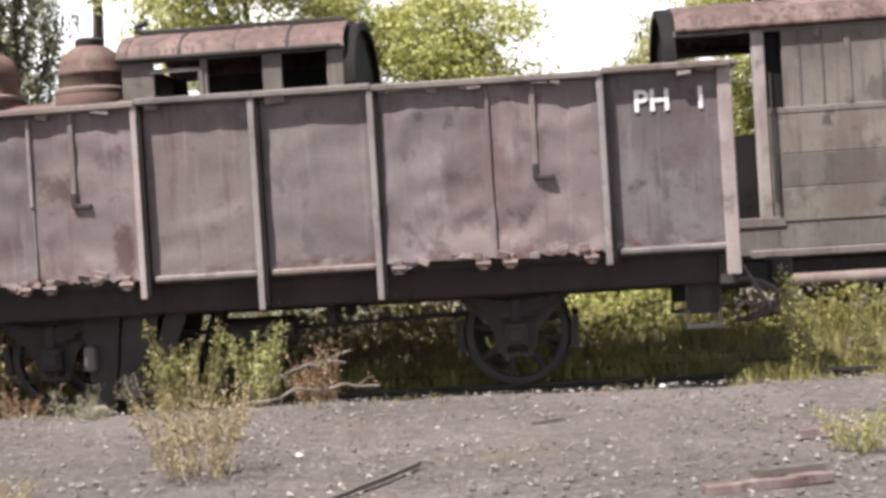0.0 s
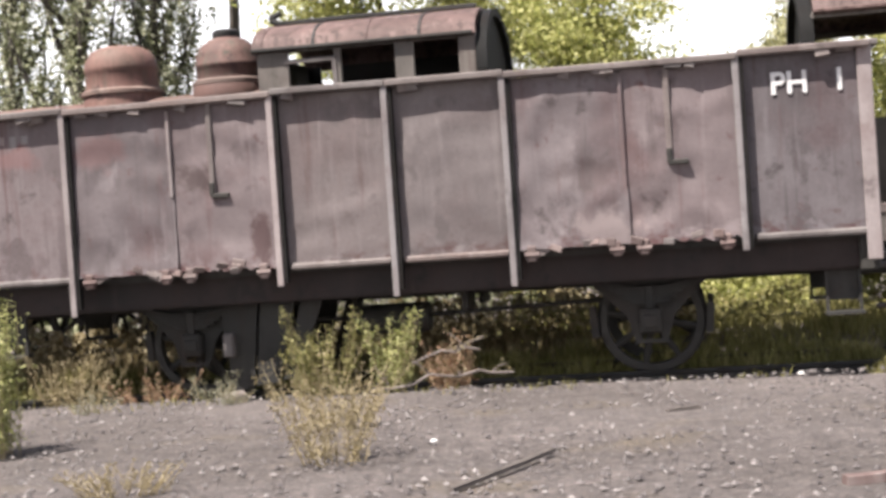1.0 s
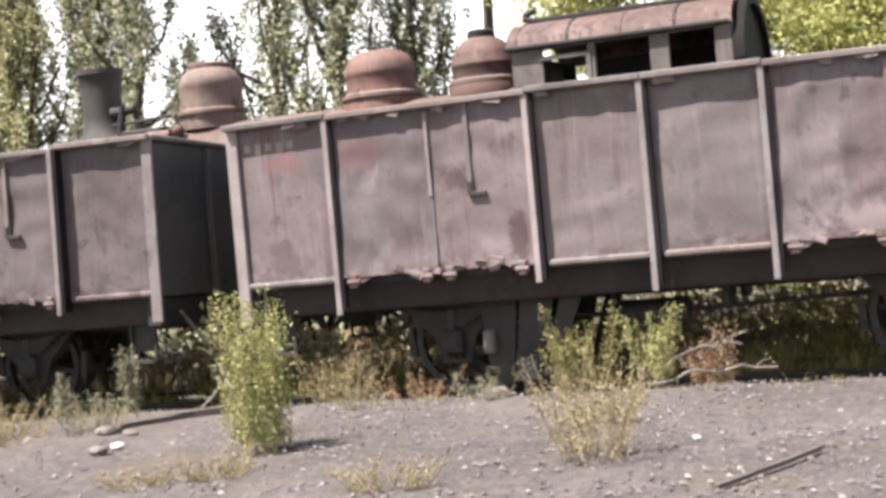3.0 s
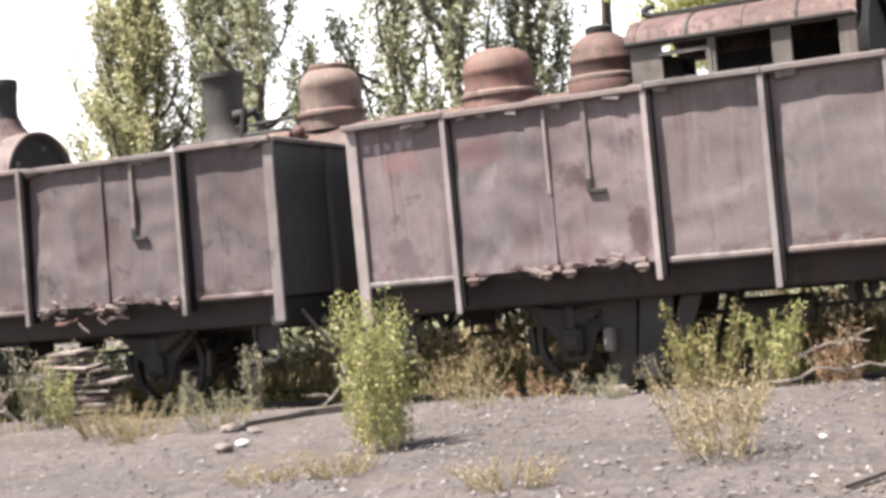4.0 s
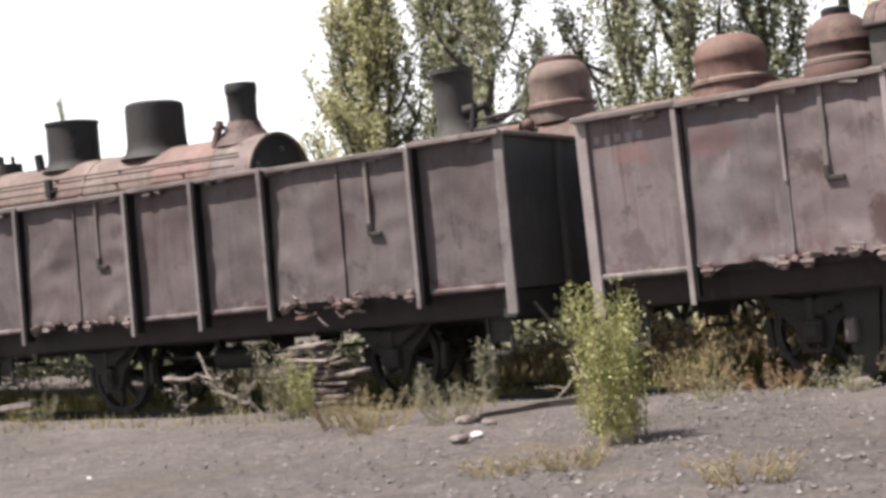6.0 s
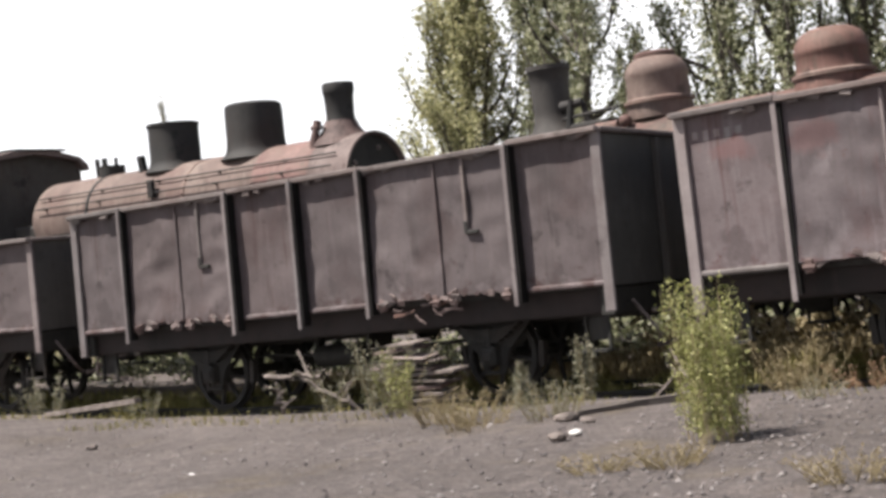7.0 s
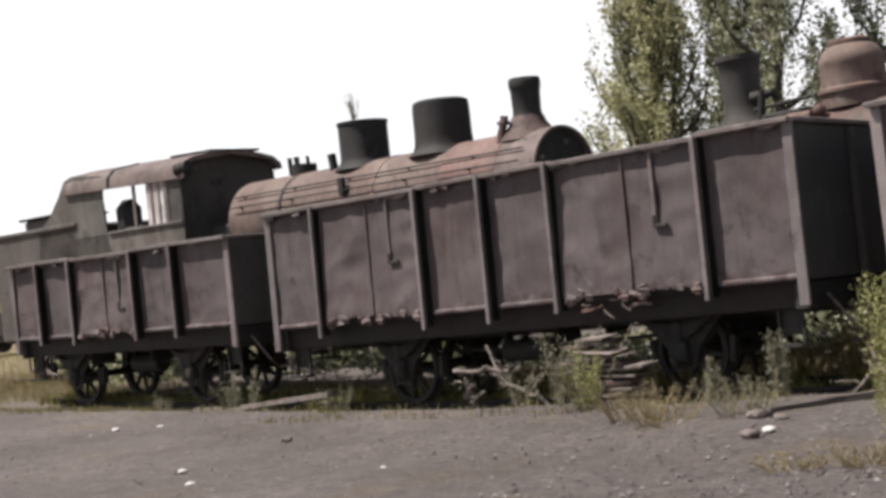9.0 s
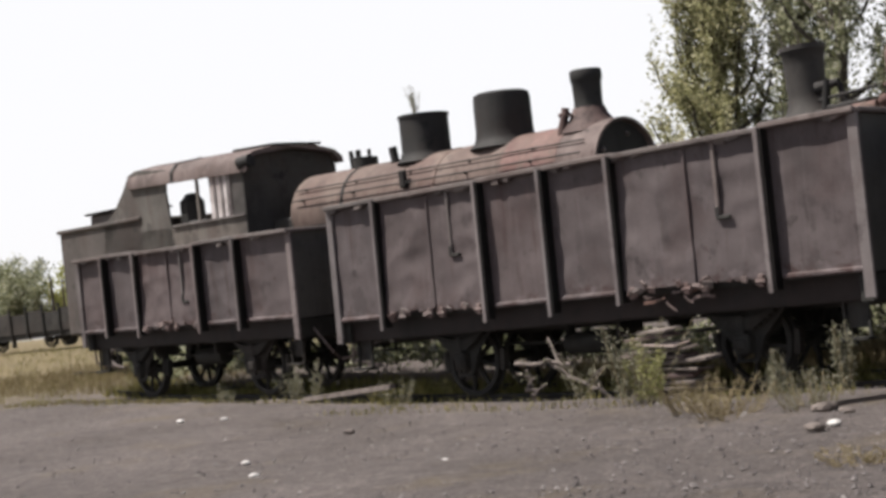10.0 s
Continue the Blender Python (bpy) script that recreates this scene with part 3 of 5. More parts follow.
    # sides
    for s in (-1, 1):
        flip = Matrix.Identity(4) if s < 0 else Matrix.Rotation(math.pi, 4, "Z")

        def side(name, bm, mat, par=None, lab="", smooth=False):
            bmesh.ops.transform(bm, matrix=flip, verts=bm.verts)
            return part(name, bm, mat, par or g, lab, smooth)

        for k, (x0, x1, door) in enumerate(bays):
            if door:
                xm = (x0 + x1) / 2 + 0.02
                for n, (a, c) in enumerate(((x0 + 0.05, xm - 0.0005), (xm + 0.0005, x1 - 0.05))):
                    lean = 0.05 if n == 0 else 0.02
                    d = side("side_door", plate(a, c, zb + 0.03 - 0.02 * n, zt - 0.09 + 0.02 * rng.random(), -w - 0.03, 0.02, 0.055, seed + 10 * k + n, 0.05 if (k, n) in torn else 0.012, lean), paint, None,
                             "buckled steel door leaf, torn and rusty at its foot" if (k, n) in torn else "buckled steel door leaf with faded paint", True)
                    # stiffener, strap and latch
                    sx = c - 0.02 if n == 0 else a + 0.42
                    side("stiffener", cube(sx - 0.02, sx + 0.02, -w - 0.062, -w - 0.03, zb + (0.8 if lettering and k == 1 else 0.02), zt - 0.12, 0.008) if n == 0 else
                         cube(sx - 0.03, sx + 0.03, -w - 0.068, -w - 0.03, zt - 1.02, zt - 0.04, 0.01), M_RAIL if n else (M_PALE if lettering and k == 1 else paint), d)
                    if n == 1:
                        bm = cube(sx - 0.02, sx + 0.17, -w - 0.076, -w - 0.03, zt - 1.04, zt - 0.99, 0.008)
                        box(bm, sx - 0.035, sx + 0.02, -w - 0.078, -w - 0.03, zt - 1.02, zt - 0.88, 0.008)
                        side("latch", bm, M_UNDER, d, "dark hooked iron latch")
                    for q in (a + 0.12, c - 0.14):
                        bm = cube(q - 0.045, q + 0.045, -w - 0.09, -w - 0.02, zb - 0.08, zb + 0.07, 0.012)
                        rod(bm, (q - 0.07, -w - 0.075, zb - 0.02), (q + 0.07, -w - 0.075, zb - 0.02), 0.03, seg=8)
                        side("hinge", bm, M_BOLD_RUST, d, "flaking rusty hinge")
                # torn flaps of metal at the foot
                for q in range(9):
                    u = x0 + 0.15 + (x1 - x0 - 0.3) * rng.random()
                    bm = cube(-rng.uniform(0.03, 0.09), rng.uniform(0.03, 0.09), -0.012, 0.012, -rng.uniform(0.02, 0.06), rng.uniform(0.02, 0.05), 0.006,
                              pose(u, -w - 0.08 - 0.03 * rng.random(), zb + rng.uniform(0.0, 0.09), rng.uniform(-40, 40), rng.uniform(-25, 25), rng.uniform(-30, 30)))
                    side("torn_flap", bm, M_BOLD_RUST if q % 3 else M_RAIL, g, "bent scrap of torn side sheet")
                # gusset at the door post
                bm = bmesh.new()
                v = [bm.verts.new(p) for p in ((x0 + 0.07, -w - 0.06, zb + 0.06), (x0 + 0.40, -w - 0.06, zb + 0.03), (x0 + 0.12, -w - 0.07, zb - 0.09))]
                u = [bm.verts.new(p.co + Vector((0, 0.02, 0))) for p in v]
                bm.faces.new(v)
                bm.faces.new(u[::-1])
                for i in range(3):
                    bm.faces.new((v[i], u[i], u[(i + 1) % 3], v[(i + 1) % 3]))
                side("gusset", bm, M_RAIL, g)
            else:
                side("side_panel", plate(x0 + 0.02, x1 - 0.02, zb, zt - 0.06, -w, 0.02, 0.008 if lettering and k in (0, 5) else 0.035, seed + 10 * k + 5), M_SIDE_COOL if lettering and k in (2, 3) else paint, None, "", True)
                side("bottom_flange", cube(x0 + 0.07, x1 - 0.05, -w - 0.045, -w + 0.02, zb - 0.02, zb + 0.05, 0.02), M_RAIL if lettering else paint, None, "scraped lighter flange along the sheet's foot")
        edges = sorted({round(v, 3) for x0, x1, _ in bays for v in (x0, x1)})
        for k, x in enumerate(edges):
            last = k in (0, len(edges) - 1)
            x = x + (0.05 if k == 0 else -0.05 if last else 0)
            drop = drops[k]
            deep = 0.085 if lettering else 0.14
            if last:
                inner = 1 if k == 0 else -1
                bm = cube(min(x - inner * 0.06, x + inner * 0.075), max(x - inner * 0.06, x + inner * 0.075), -w - 0.05, -w - 0.004, zb - drop, zt - 0.05, 0.008)
                side("post", bm, post_paint, None, "worn grey angle-steel corner post")
                continue
            bm = cube(x - 0.05, x + 0.012, -w - deep - 0.014, -w - deep, zb - drop, zt - 0.05, 0.004)
            post = side("post", bm, post_paint, None, "worn grey pressed-steel side post")
            # Web coloured black for the shade and grime beside the post.
            side("web", cube(x - 0.01, x + 0.055, -w - deep, -w + 0.004, zb - drop * 0.8, zt - 0.055), M_BLACK, post, "web of the post, black for its shade and grime")
        # rim: sagging angle bars, one to each bay
        for k, (x0, x1, door) in enumerate(bays):
            sag = 0.02 if door else 0.0
            ry = rng.uniform(-0.5, 0.5)
            bm = cube((x0 - x1) / 2, (x1 - x0) / 2, -0.118, 0.05, -0.032, 0.035, 0.012, pose((x0 + x1) / 2, -w, zt - 0.035 - sag, rng.uniform(-4, 4), ry, 0))
            side("top_rail", bm, M_RAIL, None, "bent steel rim angle")
            for q in range(7 if door else 2):
                u = x0 + 0.1 + (x1 - x0 - 0.3) * rng.random()
                bm = cube(-0.04 - 0.06 * rng.random(), 0.05 + 0.05 * rng.random(), -0.02, 0.015, -0.05 - 0.05 * rng.random(), 0.0, 0.008, pose(u, -w - 0.07, zt - 0.05, rng.uniform(-20, 20), rng.uniform(-20, 20), 0))
                side("torn_flap", bm, M_RAIL, g)
    return g


def letters(parent, text, x, y, z, size, mat):
    c = bpy.data.curves.new("lettering", "FONT")
    c.body, c.size, c.extrude, c.offset = text, size, 0.002, 0.006
    c.materials.append(mat)
    ob = new("lettering", c)
    ob.parent = parent
    ob.matrix_basis = pose(x, y, z, 90, 0, 0)
    return tagged(ob, "worn white painted letters")


BAYS = [(-4.63, -3.41, False), (-3.41, -1.18, True), (-1.18, 0.0, False), (0.0, 1.18, False), (1.18, 3.41, True), (3.41, 4.63, False)]
BAYS_B = [(-4.63, -3.42, False), (-3.42, -1.24, True), (-1.24, -0.02, False), (-0.02, 1.16, False), (1.16, 3.44, True), (3.44, 4.68, False)]
wagon_a = gondola(pose(-1.652, 15.605, 0, 0, 0, -5.18), "open steel gondola wagon, faded mauve-grey paint, buckled doors", M_SIDE, 9.26, 2.6, 1.19, 2.99, BAYS, 3, (-2.35, 2.43), (0.42, 0.36, 0.17, 0.34, 0.31, 0.10, 0.26), {(1, 1), (4, 1)}, True)
letters(wagon_a, "PH", 3.70, -1.314, 2.545, 0.29, M_PAINT_WHITE)
letters(wagon_a, "1", 4.27, -1.314, 2.545, 0.29, M_PAINT_WHITE)
for i in range(5):
    part("paint_mark", cube(-4.44 + 0.13 * i, -4.375 + 0.13 * i, -1.306, -1.301, 2.66 - 0.03 * (i % 2), 2.745), M_PALE, wagon_a, "illegible worn white paint mark")
wagon_b = gondola(pose(-11.97, 16.36, 0.0, -1.6, 0.25, -3.52), "open steel gondola wagon, grey-brown paint, dented sheets", M_SIDE_GREY, 9.26, 2.6, 1.19, 2.99, BAYS_B, 41, (-2.35, 2.6), (0.35, 0.20, 0.21, 0.21, 0.15, 0.16, 0.31), {(1, 0), (4, 1)}, False, M_POST_GREY)
scrap_rng = random.Random(5)
for i in range(8):
    # twisted strips torn from the door's foot
    u, z = scrap_rng.uniform(1.3, 2.9), scrap_rng.uniform(1.02, 1.16)
    reach, drop, bend = scrap_rng.uniform(0.12, 0.34), scrap_rng.uniform(-0.14, 0.06), scrap_rng.uniform(-0.03, 0.03)
    wide = scrap_rng.uniform(0.012, 0.03)
    line = [(u + reach * (q / 5 - 0.5), z + drop * q / 5 + bend * math.sin(math.pi * q / 5)) for q in range(6)]
    y = -1.33 - 0.03 * scrap_rng.random()
    bm = sheet(bmesh.new(), [(a, b - wide * (1 - 0.12 * q)) for q, (a, b) in enumerate(line)] + [(a, b + wide * (0.3 + 0.5 * (q % 2))) for q, (a, b) in reversed(list(enumerate(line)))], y, y + 0.01)
    part("torn_strip", bm, M_BOLD_RUST if i % 4 else M_OXIDE, wagon_b, "twisted rusty strip torn from the side")
BAYS_C = [(-3.4, -2.3, False), (-2.3, -1.17, False), (-1.17, 0.8, True), (0.8, 1.98, False), (1.98, 3.45, False)]
gondola(pose(-21.03, 16.86, 0.26, 0, 1.3, -3.45), "smaller open steel gondola wagon, dull grey-brown paint", M_SIDE_GREY, 6.8, 2.4, 1.21, 2.65, BAYS_C, 77, (-2.0, 1.7), (0.28, 0.12, 0.15, 0.15, 0.15, 0.36), (), False, M_POST_GREY)


# ---------- locomotives on the rear track ----------
def dome(loco, x, z0, prof, label, mat=M_OXIDE, name="dome"):
    return part(name, lathe(bmesh.new(), prof, Matrix.Translation((x, 0, z0)), 40), mat, loco, label, True)


def drivers(loco, xs, r):
    turn = Matrix.Rotation(radians(90), 4, "X")
    spoke = hub = rim = None
    for x in xs:
        part("axle", rod(bmesh.new(), (x, -0.7, r + 0.12), (x, 0.7, r + 0.12), 0.09), M_UNDER, loco, smooth=True)
        for s in (-1, 1):
            if rim is None:
                w = part("wheel", lathe(bmesh.new(), [(r * 0.86, -0.06), (r, -0.06), (r, 0.06), (r * 0.86, 0.06), (r * 0.86, -0.06)], turn, 36, False), M_UNDER, loco, "spoked iron driving wheel")
                rim = w.data
                h = part("hub", lathe(bmesh.new(), [(0.02, -0.08), (0.16, -0.08), (0.16, 0.08), (0.02, 0.08)], turn, 16), M_UNDER, w)
                hub = h.data
                k0 = part("spoke", rod(bmesh.new(), (0.14, 0, 0), (r * 0.88, 0, 0), 0.035, seg=6), M_UNDER, w)
                spoke = k0.data
                first = 1
            else:
                w = tagged(new("wheel", rim), "spoked iron driving wheel")
                w.parent = loco
                h = new("hub", hub)
                h.parent = w
                first = 0
            w.matrix_basis = Matrix.Translation((x, s * 0.62, r + 0.12))
            for k in range(first, 10):
                o = new("spoke", spoke)
                o.parent = w
                o.matrix_basis = Matrix.Rotation(2 * math.pi * k / 10, 4, "Y")


def arch(w, z0, rise, n=14, thick=0.04):
    top = [(w * math.sin(a), z0 + rise * math.cos(a) ** 0.9 if math.cos(a) > 0 else z0) for a in [(-90 + 180 * i / n) * math.pi / 180 for i in range(n + 1)]]
    low = [(y * (1 - thick / w), max(z0 - 0.02, z - thick)) for y, z in reversed(top)]
    return top + low


def loco_a():
    g = thing("steam_locomotive", pose(-6.0, 20.11, 0, 0, 0, -4.86), "derelict rusty steam locomotive with three red domes", "locomotive", "old locomotives")
    part("boiler", rod(bmesh.new(), (-4.5, 0, 2.78), (2.3, 0, 2.78), 0.80, seg=40), M_OXIDE, g, "rusty red boiler barrel", True)
    part("smokebox", rod(bmesh.new(), (-5.75, 0, 2.78), (-4.5, 0, 2.78), 0.83, seg=40), M_SOOT, g, "", True)
    part("frame_plate", cube(-5.8, 5.3, -0.9, 0.9, 1.0, 1.3, 0.03), M_UNDER, g)
    part("running_board", cube(-5.6, 2.2, -1.2, 1.2, 1.62, 1.68), M_SOOT, g)
    part("firebox", cube(1.2, 2.4, -0.8, 0.8, 1.2, 3.0, 0.06), M_SOOT, g)
    drivers(g, (-3.4, -2.1, -0.8, 0.5), 0.5)
    d1 = dome(g, 1.33, 3.5, [(0.52, 0.0), (0.52, 0.14), (0.50, 0.17), (0.455, 0.20), (0.45, 0.40), (0.465, 0.42), (0.465, 0.46), (0.45, 0.48), (0.44, 0.58), (0.38, 0.70), (0.26, 0.80), (0.15, 0.84), (0.0, 0.85)], "domed red steam dome with a dark cap")
    part("cap", lathe(bmesh.new(), [(0.19, 0), (0.2, 0.02), (0.2, 0.1), (0.16, 0.13), (0, 0.13)], Matrix.Translation((1.33, 0, 4.31))), M_SOOT, d1, "dark dome cap", True)
    d2 = dome(g, -0.25, 3.46, [(0.57, 0), (0.56, 0.10), (0.545, 0.20), (0.52, 0.27), (0.505, 0.50), (0.525, 0.53), (0.52, 0.58), (0.50, 0.68), (0.42, 0.80), (0.28, 0.87), (0.0, 0.89)], "wide round-topped red sand dome")
    d3 = dome(g, -3.04, 3.5, [(0.5, 0), (0.5, 0.2), (0.485, 0.30), (0.475, 0.62), (0.49, 0.66), (0.47, 0.76), (0.40, 0.86), (0.32, 0.92), (0.0, 0.93)], "faded tan-red sand dome with pale ring", M_BOILER)
    part("lid", lathe(bmesh.new(), [(0.32, 0), (0.32, 0.05), (0.28, 0.08), (0, 0.08)], Matrix.Translation((-3.04, 0, 4.43))), M_OXIDE, d3, "", True)
    for d, x, r, z in ((d1, 1.33, 0.46, 3.70), (d2, -0.25, 0.53, 3.68), (d3, -3.04, 0.485, 3.76)):
        part("ring", lathe(bmesh.new(), [(r, -0.035), (r + 0.055, -0.03), (r + 0.055, 0.02), (r, 0.05)], Matrix.Translation((x, 0, z)), 40, False), M_BOILER, d, "pale dusty ring round the dome", True)
    part("chimney", lathe(bmesh.new(), [(0.42, 0), (0.37, 0.08), (0.32, 0.2), (0.30, 0.35), (0.315, 0.8), (0.34, 1.02), (0.36, 1.04), (0.36, 1.12), (0.29, 1.12), (0.25, 0.8)], Matrix.Translation((-4.98, 0, 3.52)), 28, False), M_STACK, g, "tapering dusty grey-black chimney", True)
    part("saddle_plate", cube(-4.55, -3.75, -0.35, 0.35, 3.52, 3.62, 0.03), M_SOOT, g)
    part("bent_pipe", rod(bmesh.new(), (-4.6, -0.3, 3.72), (-3.6, -0.3, 3.76), 0.03), M_SOOT, g)
    part("stub_pipe", rod(bmesh.new(), (-4.5, -0.3, 3.55), (-4.42, -0.3, 4.0), 0.06), M_SOOT, g)
    part("valve", rod(bmesh.new(), (-4.2, -0.2, 3.6), (-4.28, -0.2, 3.92), 0.05), M_SOOT, g)
    part("lamp_bracket", rod(bmesh.new(), (-4.62, -0.28, 3.9), (-4.25, -0.25, 3.95), 0.1, 0.06), M_SOOT, g)
    bm = rod(bmesh.new(), (-3.9, -0.5, 3.45), (-3.5, -0.5, 3.45), 0.09)
    bmesh.ops.create_uvsphere(bm, u_segments=12, v_segments=8, radius=0.1, matrix=Matrix.Translation((-3.35, -0.55, 3.5)))
    part("check_valve", bm, M_OXIDE, g, smooth=True)
    # cab
    x0, x1, w = 2.14, 5.15, 1.27
    cab = part("cab", cube(x0, x1, -w, -w + 0.04, 1.5, 3.42), M_CAB, g, "bleached grey cab sheet")
    # Far side closed with black walls so that the windows read dark.
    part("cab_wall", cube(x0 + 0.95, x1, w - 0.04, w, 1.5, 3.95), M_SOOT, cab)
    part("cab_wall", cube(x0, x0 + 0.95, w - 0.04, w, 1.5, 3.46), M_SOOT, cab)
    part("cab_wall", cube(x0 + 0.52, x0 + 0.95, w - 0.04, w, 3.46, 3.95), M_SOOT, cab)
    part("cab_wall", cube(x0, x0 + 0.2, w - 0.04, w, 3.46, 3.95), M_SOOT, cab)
    y0, y1 = -w - 0.01, -w + 0.05
    for a, b in ((x0, x0 + 0.42), (x0 + 1.02, x0 + 1.12), (x0 + 1.83, x0 + 2.08), (x0 + 2.66, x0 + 2.88)):
        part("window_post", cube(a, b, y0, y1, 3.4, 3.95, 0.01), M_CAB, cab)
    part("cant_rail", cube(x0, x0 + 2.9, y0, y1, 3.88, 3.98, 0.01), M_CAB, cab)
    bm = cube(x0 + 0.36, x0 + 1.06, y0 - 0.02, y1 - 0.01, 3.74, 3.79)
    box(bm, x0 + 1.0, x0 + 1.06, y0 - 0.02, y1 - 0.01, 3.42, 3.76)
    part("window_frame", bm, M_RAIL, cab, "pale metal window frame")
    part("sill", cube(x0 + 0.3, x1 - 0.2, y0 - 0.03, y1, 3.39, 3.43), M_RAIL, cab)
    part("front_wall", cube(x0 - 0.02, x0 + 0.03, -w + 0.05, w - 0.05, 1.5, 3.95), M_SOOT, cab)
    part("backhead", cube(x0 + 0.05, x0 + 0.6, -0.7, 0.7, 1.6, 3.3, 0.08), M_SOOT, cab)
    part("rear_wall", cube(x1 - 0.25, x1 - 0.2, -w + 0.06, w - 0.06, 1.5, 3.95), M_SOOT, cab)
    roof = part("roof", prism(bmesh.new(), arch(w + 0.05, 3.92, 0.46), x0 - 0.06, x1 - 0.12), M_ROOF, g, "rusted red arched cab roof", True)
    part("gutter", cube(x0 - 0.06, x1 - 0.15, -w - 0.09, -w - 0.03, 3.91, 3.96, 0.01), M_UNDER, roof, "dark rusted-through roof edge")
    part("roof_batten", cube(x0 - 0.02, x1 - 0.16, -0.98, -0.86, 4.19, 4.245, 0.012), M_ROOF, roof, "rusty batten along the roof")
    for k in range(4):
        a = x0 + 0.05 + 0.7 * k
        bm = prism(bmesh.new(), [(y * 1.004, z + 0.006) for y, z in arch(w + 0.055, 3.92, 0.465)[:11]] + [(y, z - 0.012) for y, z in reversed(arch(w + 0.055, 3.92, 0.465)[:11])], a, a + 0.035)
        part("roof_lap", bm, M_SOOT if k % 2 else M_ROOF, roof, "rusted lap between roof sheets")
    part("ridge_rail", cube(x0 + 0.1, x1 - 0.2, -0.5, -0.44, 4.36, 4.42, 0.01), M_SOOT, roof)
    bm = prism(bmesh.new(), arch(w + 0.10, 3.45, 0.92, thick=0.10), x1 - 0.12, x1 + 0.02)
    # Black fill closes the arch in place of the shade inside it.
    prism(bm, [(y, z) for y, z in arch(w + 0.02, 3.45, 0.86)[:15]], x1 - 0.10, x1 - 0.06)
    part("roof_end_hood", bm, M_BLACK, roof, "roof-end hood, filled black for its shaded inside", True)
    bm = tube(bmesh.new(), [Vector((2.2 + 0.1 * math.sin(7 * k / 13), -0.4, 4.30 + 0.24 * k / 13)) for k in range(14)], 0.045)
    part("whistle", bm, M_SOOT, g, "small dark whistle by the roof")
    return g


loco_a()


def cab_c():
    g = thing("locomotive_cab", pose(3.04, 19.35, 0, 0, 0, -4.86), "bleached grey locomotive cab and tender with red roof", "locomotive", "old locomotives")
    w = 1.27
    for s in (-1, 1):
        y0, y1 = (-w, -w + 0.05) if s < 0 else (w - 0.05, w)
        for a, b in ((1.40, 2.2), (2.2, 3.2), (3.2, 4.4), (4.4, 6.0)):
            if s > 0 and a < 2:
                continue
            part("upper_panel", cube(a + 0.008, b - 0.008, y0, y1, 2.76, 3.74, 0.01), M_CAB, g)
        for a, b in ((1.21, 3.3), (3.3, 6.0)):
            part("lower_panel", cube(a if s < 0 else max(a, 2.2), b, y0, y1, 1.02, 2.70, 0.012), M_CAB, g)
        part("belt_rail", cube(1.21 if s < 0 else 2.2, 6.0, y0 - 0.02, y1, 2.69, 2.77, 0.01), M_RAIL, g)
        for a in (2.2, 3.2, 4.4):
            part("cover_strip", cube(a - 0.04, a + 0.04, y0 - 0.02, y1 - 0.02, 2.77, 3.74, 0.006), M_CAB, g)
        if s < 0:
            part("cab_post", cube(1.04, 1.20, y0 - 0.01, y1, 1.4, 3.78, 0.01), M_PALE, g, "pale door post of the cab")
        part("door_sill", cube(0.3, 1.35, y0 - 0.02, y1, 1.30, 1.42, 0.01), M_RAIL, g)
        part("cant_rail", cube(0.1, 6.0, y0 - 0.01, y1, 3.72, 3.80, 0.01), M_CAB, g)
        if s < 0:
            part("handrail", rod(bmesh.new(), (1.24, y0 - 0.08, 1.6), (1.24, y0 - 0.08, 3.2), 0.02), M_UNDER, g)
            for k, z in enumerate((1.36, 1.78, 2.2)):
                part("side_board", cube(1.23, 6.0, y0 - 0.014, y0 - 0.002, z, z + (0.412, 0.412, 0.485)[k], 0.005), M_TENDER if k == 1 else M_CAB, g, "weathered horizontal side board")
            for a in (1.62, 1.9, 2.62, 2.9):
                part("seam", cube(a - 0.012, a + 0.012, y0 - 0.012, y0 + 0.004, 2.78, 3.72, 0.004), M_TENDER, g)
        part("bottom_rail", cube(0.9, 6.0, y0 - 0.05, y1, 0.92, 1.02, 0.015), M_RAIL, g)
        part("footplate_panel", cube(0.3, 1.3, y0, y1, 0.95, 1.32, 0.012), M_CAB, g)
    part("frame_plate", cube(0.2, 6.0, -1.05, 1.05, 0.55, 0.9, 0.03), M_UNDER, g)
    part("air_pipe", rod(bmesh.new(), (0.9, -1.28, 0.62), (6.0, -1.28, 0.62), 0.09), M_RAIL, g, "pale lagged pipe under the body", True)
    part("floor", cube(0.1, 6.0, -w + 0.05, w - 0.05, 0.9, 1.0), M_UNDER, g)
    # Added black sheets stand in for the shade inside doorway and slot.
    part("half_door", cube(0.3, 1.2, -1.1, -1.05, 1.0, 2.47), M_BLACK, g, "black sheet standing in for the doorway's dark inside")
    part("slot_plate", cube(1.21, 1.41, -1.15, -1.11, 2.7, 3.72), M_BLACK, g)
    part("bulkhead", cube(1.46, 1.52, -w + 0.05, w - 0.05, 1.0, 3.72), M_SOOT, g)
    roof = part("roof", prism(bmesh.new(), arch(w + 0.06, 3.78, 0.46), 0.12, 6.1), M_ROOF, g, "rusted red arched roof", True)
    part("gutter", cube(0.12, 6.0, -w - 0.1, -w - 0.04, 3.78, 3.83, 0.01), M_ROOF, roof)
    bm = prism(bmesh.new(), arch(w + 0.10, 3.30, 0.94, thick=0.1), -0.05, 0.12)
    # Added plate, black for the dark space under the roof.
    prism(bm, [(y, z) for y, z in arch(w + 0.02, 3.30, 0.88)[:15]], 0.04, 0.08)
